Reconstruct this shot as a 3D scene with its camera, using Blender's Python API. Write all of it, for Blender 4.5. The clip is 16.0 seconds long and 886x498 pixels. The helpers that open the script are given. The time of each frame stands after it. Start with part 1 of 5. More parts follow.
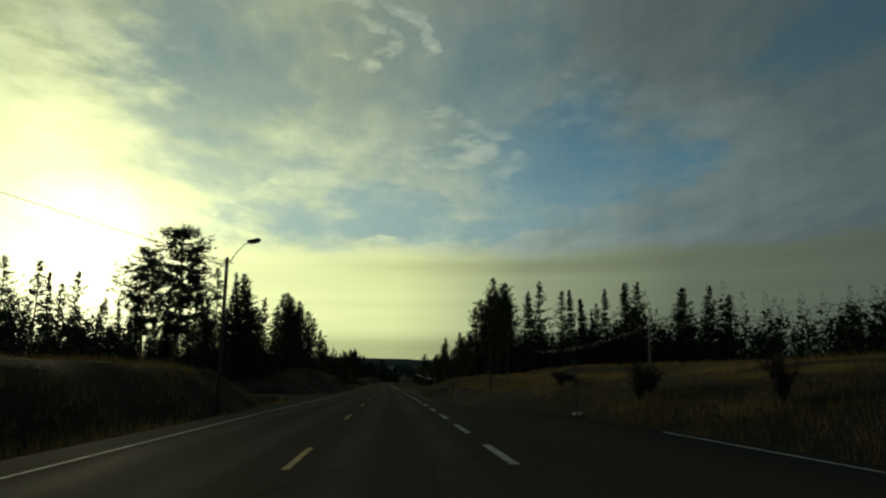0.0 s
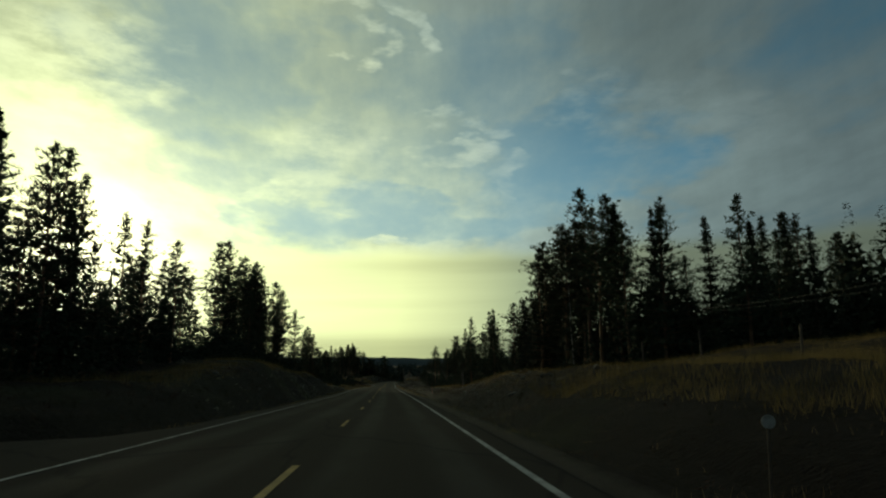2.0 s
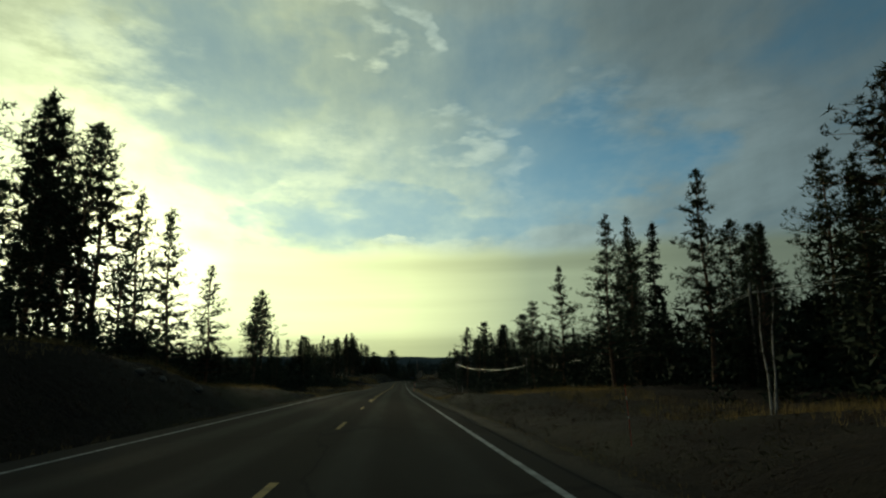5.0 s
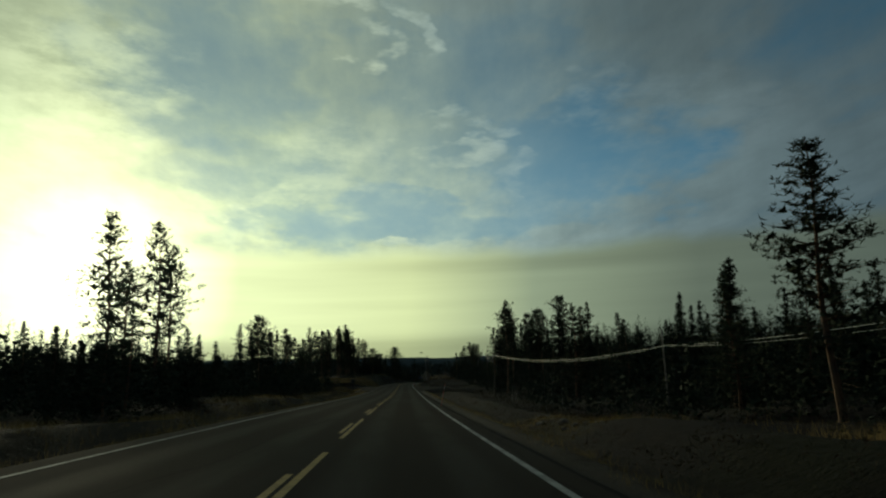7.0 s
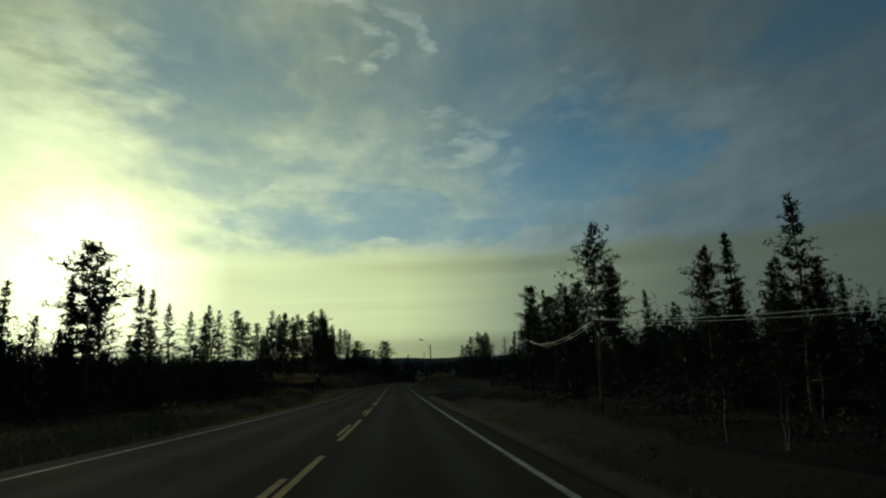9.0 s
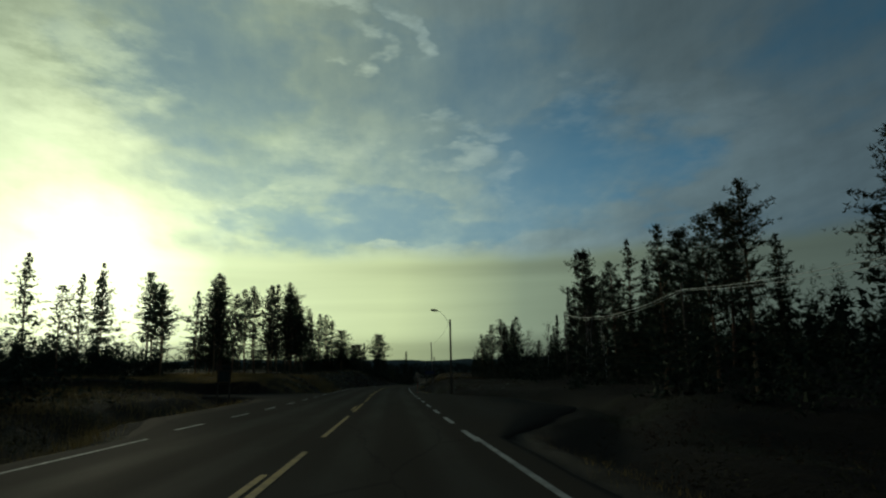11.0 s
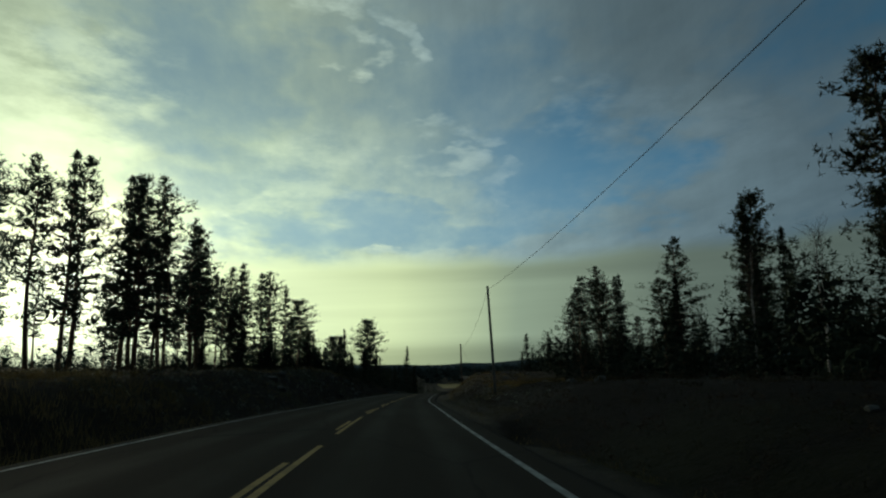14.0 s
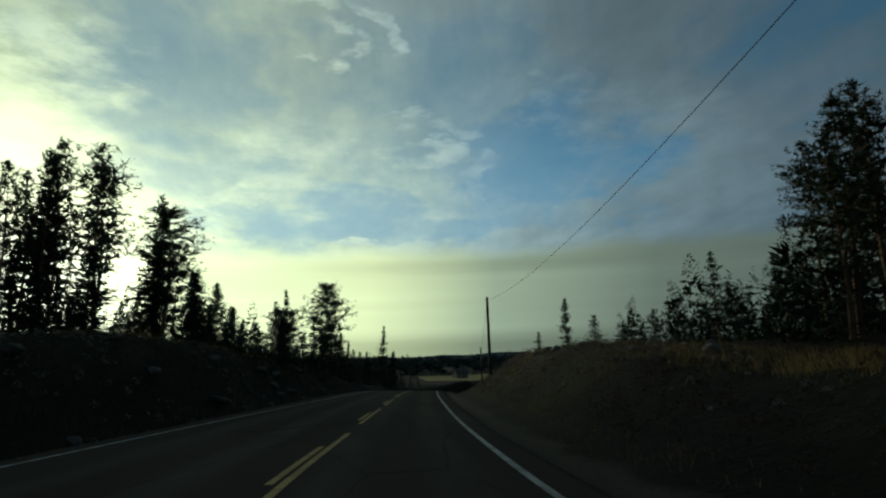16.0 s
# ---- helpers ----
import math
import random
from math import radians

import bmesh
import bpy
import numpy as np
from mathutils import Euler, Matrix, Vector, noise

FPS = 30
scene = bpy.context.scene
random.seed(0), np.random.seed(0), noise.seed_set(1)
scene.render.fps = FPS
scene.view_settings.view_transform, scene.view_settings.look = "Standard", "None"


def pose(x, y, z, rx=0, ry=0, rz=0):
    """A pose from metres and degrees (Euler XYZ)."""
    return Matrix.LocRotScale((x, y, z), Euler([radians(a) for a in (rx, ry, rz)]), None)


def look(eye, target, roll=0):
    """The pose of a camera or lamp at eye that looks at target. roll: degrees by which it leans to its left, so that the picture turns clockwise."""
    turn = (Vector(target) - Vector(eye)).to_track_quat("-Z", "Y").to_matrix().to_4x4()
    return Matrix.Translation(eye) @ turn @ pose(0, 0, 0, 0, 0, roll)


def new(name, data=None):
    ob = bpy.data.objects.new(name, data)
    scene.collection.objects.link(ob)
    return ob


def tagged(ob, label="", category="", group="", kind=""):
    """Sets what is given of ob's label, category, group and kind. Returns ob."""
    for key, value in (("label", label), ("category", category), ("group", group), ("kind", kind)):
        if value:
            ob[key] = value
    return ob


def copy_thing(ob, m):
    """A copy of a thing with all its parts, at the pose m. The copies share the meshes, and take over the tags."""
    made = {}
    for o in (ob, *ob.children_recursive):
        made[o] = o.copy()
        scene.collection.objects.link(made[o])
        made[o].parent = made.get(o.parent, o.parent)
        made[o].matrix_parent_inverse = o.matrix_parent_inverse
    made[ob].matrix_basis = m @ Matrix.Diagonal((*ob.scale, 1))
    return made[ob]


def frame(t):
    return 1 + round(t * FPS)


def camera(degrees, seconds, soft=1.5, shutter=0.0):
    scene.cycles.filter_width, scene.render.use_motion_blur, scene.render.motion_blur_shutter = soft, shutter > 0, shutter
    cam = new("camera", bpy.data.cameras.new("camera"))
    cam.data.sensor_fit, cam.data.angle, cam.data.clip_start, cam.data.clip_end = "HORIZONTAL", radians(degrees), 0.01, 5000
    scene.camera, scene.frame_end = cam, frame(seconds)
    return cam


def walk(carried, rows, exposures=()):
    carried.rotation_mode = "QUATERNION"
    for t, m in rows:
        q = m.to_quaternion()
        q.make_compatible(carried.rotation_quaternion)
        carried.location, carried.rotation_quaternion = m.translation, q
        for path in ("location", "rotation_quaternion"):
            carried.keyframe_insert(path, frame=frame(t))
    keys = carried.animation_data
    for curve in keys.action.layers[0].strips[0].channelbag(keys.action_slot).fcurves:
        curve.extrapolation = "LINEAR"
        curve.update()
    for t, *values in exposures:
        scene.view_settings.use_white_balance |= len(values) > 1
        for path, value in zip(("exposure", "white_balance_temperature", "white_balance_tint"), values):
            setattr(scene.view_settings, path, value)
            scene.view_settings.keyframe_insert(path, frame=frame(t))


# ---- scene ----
cam = camera(68.2, 16.0, soft=2.2)
PATH = [
    (0.00, (0.000, 0.000, 1.200), (0.729, 9.781, 3.149), 0.02),
    (0.50, (-0.016, 12.617, 1.180), (0.707, 22.398, 3.129), -0.15),
    (1.00, (-0.058, 25.185, 1.124), (0.647, 34.968, 3.071), -0.33),
    (1.50, (-0.118, 37.712, 1.044), (0.581, 47.499, 2.977), -0.50),
    (2.00, (-0.188, 50.203, 0.952), (0.512, 59.990, 2.883), -0.66),
    (2.50, (-0.266, 62.645, 0.858), (0.428, 72.431, 2.791), -0.78),
    (3.00, (-0.361, 75.035, 0.769), (0.322, 84.821, 2.712), -0.88),
    (3.50, (-0.481, 87.374, 0.685), (0.202, 97.160, 2.625), -0.96),
    (4.00, (-0.634, 99.665, 0.608), (-0.009, 109.455, 2.546), -0.97),
    (4.50, (-0.822, 111.917, 0.540), (-0.228, 121.712, 2.466), -0.99),
    (5.00, (-1.039, 124.141, 0.479), (-0.460, 133.937, 2.404), -1.09),
    (5.50, (-1.272, 136.346, 0.421), (-0.710, 146.139, 2.367), -1.25),
    (6.00, (-1.511, 148.534, 0.362), (-0.951, 158.326, 2.311), -1.47),
    (6.50, (-1.746, 160.700, 0.300), (-1.179, 170.493, 2.244), -1.70),
    (7.00, (-1.965, 172.842, 0.230), (-1.406, 182.637, 2.168), -1.91),
    (7.50, (-2.154, 184.956, 0.150), (-1.557, 194.749, 2.086), -2.08),
    (8.00, (-2.300, 197.044, 0.057), (-1.669, 206.831, 2.013), -2.17),
    (8.50, (-2.401, 209.106, -0.044), (-1.742, 218.892, 1.909), -2.13),
    (9.00, (-2.465, 221.141, -0.147), (-1.779, 230.926, 1.798), -2.02),
    (9.50, (-2.503, 233.144, -0.240), (-1.784, 242.931, 1.684), -1.81),
    (10.00, (-2.529, 245.118, -0.314), (-1.796, 254.899, 1.632), -1.60),
    (10.50, (-2.559, 257.062, -0.361), (-1.834, 266.840, 1.608), -1.40),
    (11.00, (-2.603, 268.981, -0.380), (-1.884, 278.755, 1.608), -1.25),
    (11.50, (-2.671, 280.877, -0.371), (-1.984, 290.651, 1.629), -1.17),
    (12.00, (-2.760, 292.750, -0.337), (-2.086, 302.520, 1.689), -1.19),
    (12.50, (-2.860, 304.584, -0.282), (-2.179, 314.350, 1.758), -1.28),
    (13.00, (-2.949, 316.335, -0.211), (-2.258, 326.099, 1.835), -1.42),
    (13.50, (-3.005, 327.996, -0.132), (-2.273, 337.757, 1.912), -1.59),
    (14.00, (-3.006, 339.572, -0.053), (-2.215, 349.326, 2.006), -1.78),
    (14.50, (-2.932, 351.100, 0.015), (-2.072, 360.845, 2.084), -1.92),
    (15.00, (-2.765, 362.611, 0.058), (-1.831, 372.362, 2.069), -2.00),
    (15.50, (-2.490, 374.109, 0.063), (-1.437, 383.855, 2.040), -2.01),
    (16.00, (-2.093, 385.603, 0.022), (-0.950, 395.346, 1.961), -1.95),
]
EXPOSURES = [(0.0, 0.0, 7150, -4), (2.0, 0.33, 7050, -5), (3.5, 0.42, 6900, -5), (5.0, 0.40, 6750, -5), (7.4, -0.10, 6450, -4), (9.2, -0.24, 6300, -4), (11.5, -0.20, 6050, -4), (13.0, -0.05, 5950, -3), (15.0, 0.09, 5950, -2), (16.0, 0.21, 5950, -2)]
walk(cam, [(t, look(eye, target, roll)) for t, eye, target, roll in PATH], EXPOSURES)

# ---------------------------------------------------------------- sky and sun
SUN_AZ, SUN_EL = radians(-25.2), radians(8.6)
SUN = Vector((math.sin(SUN_AZ) * math.cos(SUN_EL), math.cos(SUN_AZ) * math.cos(SUN_EL), math.sin(SUN_EL)))


class Nodes:
    """Short hand for a node tree."""

    def __init__(self, tree):
        self.tree = tree
        self.out = {}

    def node(self, kind, **inputs):
        n = self.tree.nodes.new(kind)
        for k, v in inputs.items():
            self.put(n.inputs[k.replace("_", " ")], v)
        return n

    def put(self, socket, v):
        if isinstance(v, bpy.types.NodeSocket):
            self.tree.links.new(v, socket)
        else:
            socket.default_value = v

    def math(self, op, a, b=0.0, clamp=False):
        n = self.tree.nodes.new("ShaderNodeMath")
        n.operation, n.use_clamp = op, clamp
        self.put(n.inputs[0], a)
        self.put(n.inputs[1], b)
        return n.outputs[0]

    def vec(self, op, a, b=(0, 0, 0)):
        n = self.tree.nodes.new("ShaderNodeVectorMath")
        n.operation = op
        self.put(n.inputs[0], a)
        self.put(n.inputs[1], b)
        return n.outputs["Value"] if op in ("DOT_PRODUCT", "LENGTH") else n.outputs["Vector"]

    def noise(self, vector, scale, detail=4.0, rough=0.55):
        n = self.tree.nodes.new("ShaderNodeTexNoise")
        if vector is not None:
            self.put(n.inputs["Vector"], vector)
        n.inputs["Scale"].default_value, n.inputs["Detail"].default_value, n.inputs["Roughness"].default_value = scale, detail, rough
        return n.outputs["Fac"]

    def ramp(self, fac, stops, smooth=False):
        n = self.tree.nodes.new("ShaderNodeValToRGB")
        if smooth:
            n.color_ramp.interpolation = "EASE"
        el = n.color_ramp.elements
        while len(el) > 1:
            el.remove(el[-1])
        for i, (p, c) in enumerate(stops):
            e = el[0] if i == 0 else el.new(p)
            e.position = p
            e.color = (*c, 1) if isinstance(c, tuple) else (c, c, c, 1)
        self.put(n.inputs[0], fac)
        return n.outputs["Color"]

    def mix(self, fac, a, b, blend="MIX"):
        n = self.tree.nodes.new("ShaderNodeMix")
        n.data_type, n.blend_type = "RGBA", blend
        for s, v in ((n.inputs["Factor"], fac), (n.inputs[6], a), (n.inputs[7], b)):
            self.put(s, (*v, 1) if isinstance(v, tuple) and len(v) == 3 else v)
        return n.outputs[2]

    def step(self, v, a, b):
        n = self.tree.nodes.new("ShaderNodeMapRange")
        n.interpolation_type = "SMOOTHSTEP"
        self.put(n.inputs[0], v)
        n.inputs[1].default_value, n.inputs[2].default_value = a, b
        return n.outputs[0]


def make_sky():
    world = bpy.data.worlds.new("sky")
    world.use_nodes = True
    scene.world = world
    t = world.node_tree
    t.nodes.clear()
    N = Nodes(t)
    way = N.vec("NORMALIZE", N.node("ShaderNodeTexCoord").outputs["Generated"])
    sep = N.node("ShaderNodeSeparateXYZ", Vector=way)
    x, y, z = sep.outputs[0], sep.outputs[1], sep.outputs[2]
    deg = 180 / math.pi
    az = N.math("MULTIPLY", N.math("ARCTAN2", x, y), deg)
    el = N.math("MULTIPLY", N.math("ARCSINE", z), deg)
    gap = N.math("MULTIPLY", N.math("ARCCOSINE", N.math("MINIMUM", N.vec("DOT_PRODUCT", way, tuple(SUN)), 1.0)), deg)
    sky = t.nodes.new("ShaderNodeTexSky")
    sky.sky_type, sky.sun_disc = "NISHITA", False
    sky.sun_elevation, sky.sun_rotation = SUN_EL, SUN_AZ
    sky.air_density, sky.dust_density, sky.ozone_density = 1.2, 1.5, 2.0
    clear = N.mix(0.35, (0.040, 0.168, 0.295), N.mix(1.0, sky.outputs[0], (0.035, 0.058, 0.085), "MULTIPLY"))
    # cloud deck seen in perspective: coordinates on a level sheet overhead
    h = N.math("MAXIMUM", N.math("ADD", z, 0.10), 0.03)
    sheet = N.node("ShaderNodeCombineXYZ", X=N.math("DIVIDE", x, h), Y=N.math("DIVIDE", y, h), Z=0.0).outputs[0]
    big = N.noise(sheet, 0.5, 5.0, 0.5)
    fine = N.noise(N.vec("MULTIPLY", sheet, (2.6, 1.2, 1)), 1.5, 6.0, 0.6)
    cloud = N.math("ADD", N.math("MULTIPLY", big, 0.66), N.math("MULTIPLY", fine, 0.34))
    # breaks in the deck, with edges that the wind has drawn out
    tatter = N.node("ShaderNodeCombineXYZ", X=N.math("MULTIPLY", az, 0.07), Y=N.math("MULTIPLY", el, 0.15), Z=0.0).outputs[0]
    drift = N.math("ADD", az, N.math("MULTIPLY", N.math("SUBTRACT", N.noise(tatter, 1.3, 4.0, 0.55), 0.5), 24.0))
    lift = N.math("ADD", el, N.math("MULTIPLY", N.math("SUBTRACT", N.noise(N.vec("ADD", tatter, (7.3, 2.1, 0)), 1.5, 4.0, 0.55), 0.5), 12.0))

    def patch(a0, e0, da, de, soft=0.2):
        dx = N.math("DIVIDE", N.math("SUBTRACT", drift, a0), da)
        dy = N.math("DIVIDE", N.math("SUBTRACT", lift, e0), de)
        return N.step(N.math("ADD", N.math("MULTIPLY", dx, dx), N.math("MULTIPLY", dy, dy)), 1.0, soft)
    open_ = 0.0
    for a0, e0, da, de, amount in ((2.0, 21.0, 34.0, 14.0, 0.72), (-17.0, 26.0, 15.0, 9.0, 1.0), (-12.0, 17.5, 11.0, 5.0, 0.75), (6.0, 26.0, 17.0, 9.0, 0.92),
                                   (15.0, 18.3, 15.0, 7.0, 1.30), (2.0, 13.8, 22.0, 4.4, 1.30), (-7.0, 13.0, 9.0, 3.0, 0.7), (39.0, 27.0, 14.0, 10.0, 0.6)):
        open_ = N.math("MAXIMUM", open_, N.math("MULTIPLY", patch(a0, e0, da, de, 0.0), amount))
    thick = N.math("SUBTRACT", N.math("ADD", N.math("MULTIPLY", cloud, 3.4), -0.5), N.math("MULTIPLY", open_, 0.95))
    near_sun = N.step(gap, 54.0, 12.0)
    clear = N.mix(N.math("MULTIPLY", near_sun, 0.38), clear, (0.62, 0.74, 0.72))
    cover = N.math("ADD", 0.14, N.math("MULTIPLY", N.step(thick, -0.15, 1.1), 0.86))
    # light in the cloud falls off away from the sun
    glow = N.ramp(N.math("DIVIDE", gap, 90.0), [
        (0.0, (3.2, 3.1, 2.2)), (0.045, (2.2, 2.1, 1.35)), (0.085, (1.25, 1.28, 0.78)), (0.17, (0.76, 0.83, 0.53)), (0.28, (0.56, 0.62, 0.46)),
        (0.40, (0.288, 0.358, 0.365)), (0.52, (0.156, 0.204, 0.228)), (0.68, (0.102, 0.137, 0.162)), (1.0, (0.075, 0.095, 0.10))])
    fall = N.noise(N.node("ShaderNodeCombineXYZ", X=N.math("MULTIPLY", az, 0.30), Y=N.math("MULTIPLY", el, 0.045), Z=1.3).outputs[0], 1.4, 4.0, 0.6)
    body_ = N.math("ADD", N.math("ADD", N.math("MULTIPLY", fine, 0.75), N.math("MULTIPLY", fall, 0.25)), N.math("ADD", N.math("MULTIPLY", big, 0.7), 0.14))
    deck = N.mix(1.0, glow, N.node("ShaderNodeCombineXYZ", X=body_, Y=body_, Z=body_).outputs[0], "MULTIPLY")
    high = N.math("SUBTRACT", 1.0, N.math("MULTIPLY", N.step(el, 13.0, 27.0), 0.32))
    upper = N.mix(1.0, N.mix(cover, clear, deck), N.node("ShaderNodeCombineXYZ", X=high, Y=high, Z=high).outputs[0], "MULTIPLY")
    # pale band of haze under the deck's far edge, and grey streaks near the horizon
    edge = N.math("ADD", 10.7, N.math("MULTIPLY", N.math("SUBTRACT", N.noise(N.vec("MULTIPLY", way, (3.0, 3.0, 1.0)), 2.0, 3.0), 0.5), 2.0))
    low = N.step(N.math("SUBTRACT", el, edge), 0.9, -0.8)
    band = N.ramp(N.math("DIVIDE", gap, 90.0), [
        (0.0, (2.8, 2.7, 1.9)), (0.05, (1.88, 1.85, 1.22)), (0.12, (1.0, 1.04, 0.60)), (0.28, (0.78, 0.82, 0.46)), (0.40, (0.315, 0.36, 0.255)),
        (0.55, (0.135, 0.16, 0.13)), (0.75, (0.085, 0.105, 0.095)), (1.0, (0.07, 0.085, 0.085))])
    streak = N.noise(N.node("ShaderNodeCombineXYZ", X=N.math("MULTIPLY", az, 0.02), Y=N.math("MULTIPLY", el, 0.42), Z=0.0).outputs[0], 1.6, 4.0, 0.5)
    rim = N.math("MULTIPLY", N.step(N.math("ABSOLUTE", N.math("SUBTRACT", el, 9.6)), 1.2, 0.0), N.step(N.math("ABSOLUTE", N.math("SUBTRACT", az, 8.0)), 22.0, 5.0))
    dusk = N.math("MULTIPLY", N.step(N.math("ABSOLUTE", N.math("SUBTRACT", el, 2.3)), 2.1, 0.2), 0.40)
    shade = N.math("SUBTRACT", N.math("ADD", 0.82, N.math("MULTIPLY", streak, 0.3)), N.math("ADD", dusk, N.math("MULTIPLY", rim, 0.20)))
    haze = N.mix(1.0, band, N.node("ShaderNodeCombineXYZ", X=shade, Y=shade, Z=shade).outputs[0], "MULTIPLY")
    whole = N.mix(low, upper, haze)
    # small pale clouds drifting in the break
    fray = N.noise(N.node("ShaderNodeCombineXYZ", X=N.math("MULTIPLY", az, 0.16), Y=N.math("MULTIPLY", el, 0.42), Z=3.1).outputs[0], 1.5, 6.0, 0.62)
    puffs = 0.0
    for a0, e0, da, de, amount in ((-0.3, 11.2, 5.5, 0.7, 0.7), (3.6, 22.4, 3.6, 1.3, 0.5), (8.2, 20.9, 3.4, 0.8, 0.45), (5.0, 19.2, 3.4, 1.0, 0.6), (18.5, 23.0, 5.0, 2.4, 0.4),
                                   (-4.2, 28.4, 2.4, 1.3, 0.6), (1.4, 30.2, 2.0, 2.6, 0.6), (-4.5, 32.5, 6.0, 1.6, 0.6), (26.5, 19.5, 9.0, 5.0, 0.4), (9.3, 17.0, 2.6, 0.8, 0.5), (-4.5, 18.5, 7.0, 4.0, 0.35), (25.0, 19.0, 5.0, 3.5, 0.4), (-11.0, 16.2, 2.4, 1.7, 0.55),
                                   (-13.0, 14.2, 1.8, 0.9, 0.6), (-6.0, 18.5, 8.0, 5.0, 0.4), (-28.0, 22.0, 10.0, 9.0, 0.5)):
        puffs = N.math("MAXIMUM", puffs, N.math("MULTIPLY", patch(a0, e0, da, de, 0.0), amount * 1.1))
    puffs = N.math("MULTIPLY", puffs, N.step(fray, 0.30, 0.74))
    whole = N.mix(puffs, whole, N.mix(1.0, glow, (1.3, 1.25, 1.25), "MULTIPLY"))
    # the clearer sky away from the sun
    whole = N.mix(N.step(gap, 66.0, 105.0), whole, N.mix(0.78, clear, (0.047, 0.043, 0.034)))
    bg = N.node("ShaderNodeBackground", Color=whole, Strength=1.0)
    out = t.nodes.new("ShaderNodeOutputWorld")
    t.links.new(bg.outputs[0], out.inputs[0])


make_sky()
lamp = bpy.data.lights.new("sun", "SUN")
lamp.energy, lamp.angle, lamp.color = 1.15, radians(10), (1.0, 0.86, 0.62)
sun = new("sun", lamp)
sun.matrix_world = look((0, 0, 0), -SUN)
sun.location = (-60, 130, 60)


# ---------------------------------------------------------------- materials
def material(name, colour, rough=0.8, metal=0.0, vary=0.25, grain=30.0, bump=0.15, spec=0.3, patches=None, patch_scale=0.4, random_amount=0.0, sheen=None):
    mat = bpy.data.materials.new(name)
    mat.use_nodes = True
    t = mat.node_tree
    N = Nodes(t)
    bsdf = t.nodes["Principled BSDF"]
    place = N.node("ShaderNodeTexCoord").outputs["Object"]
    fine = N.noise(place, grain, 4.0)
    coarse = N.noise(place, patch_scale, 4.0)
    c = tuple(colour)
    col = N.mix(fine, tuple(v * (1 - vary) for v in c), tuple(min(1, v * (1 + vary)) for v in c))
    if patches:
        col = N.mix(N.step(coarse, 0.42, 0.62), col, tuple(patches))
    if random_amount:
        info = N.node("ShaderNodeObjectInfo").outputs["Random"]
        hsv = N.node("ShaderNodeHueSaturation", Color=col)
        N.put(hsv.inputs["Value"], N.math("ADD", 1 - random_amount, N.math("MULTIPLY", info, 2 * random_amount)))
        N.put(hsv.inputs["Hue"], N.math("ADD", 0.5 - random_amount * 0.06, N.math("MULTIPLY", info, random_amount * 0.12)))
        col = hsv.outputs[0]
    N.put(bsdf.inputs["Base Color"], col)
    N.put(bsdf.inputs["Roughness"], N.math("ADD", rough - 0.08, N.math("MULTIPLY", fine, 0.16)))
    bsdf.inputs["Metallic"].default_value = metal
    bsdf.inputs["Specular IOR Level"].default_value = spec
    if bump:
        b = N.node("ShaderNodeBump", Height=fine, Strength=bump)
        b.inputs["Distance"].default_value = 0.02
        N.put(bsdf.inputs["Normal"], b.outputs[0])
    return mat


def let_light_through(mat, share):
    """Thin blades glow when the sun stands behind them."""
    t = mat.node_tree
    bsdf = t.nodes["Principled BSDF"]
    thin = t.nodes.new("ShaderNodeBsdfTranslucent")
    t.links.new(bsdf.inputs["Base Color"].links[0].from_socket, thin.inputs["Color"])
    both = t.nodes.new("ShaderNodeMixShader")
    both.inputs[0].default_value = share
    t.links.new(bsdf.outputs[0], both.inputs[1])
    t.links.new(thin.outputs[0], both.inputs[2])
    t.links.new(both.outputs[0], t.nodes["Material Output"].inputs[0])
    return mat


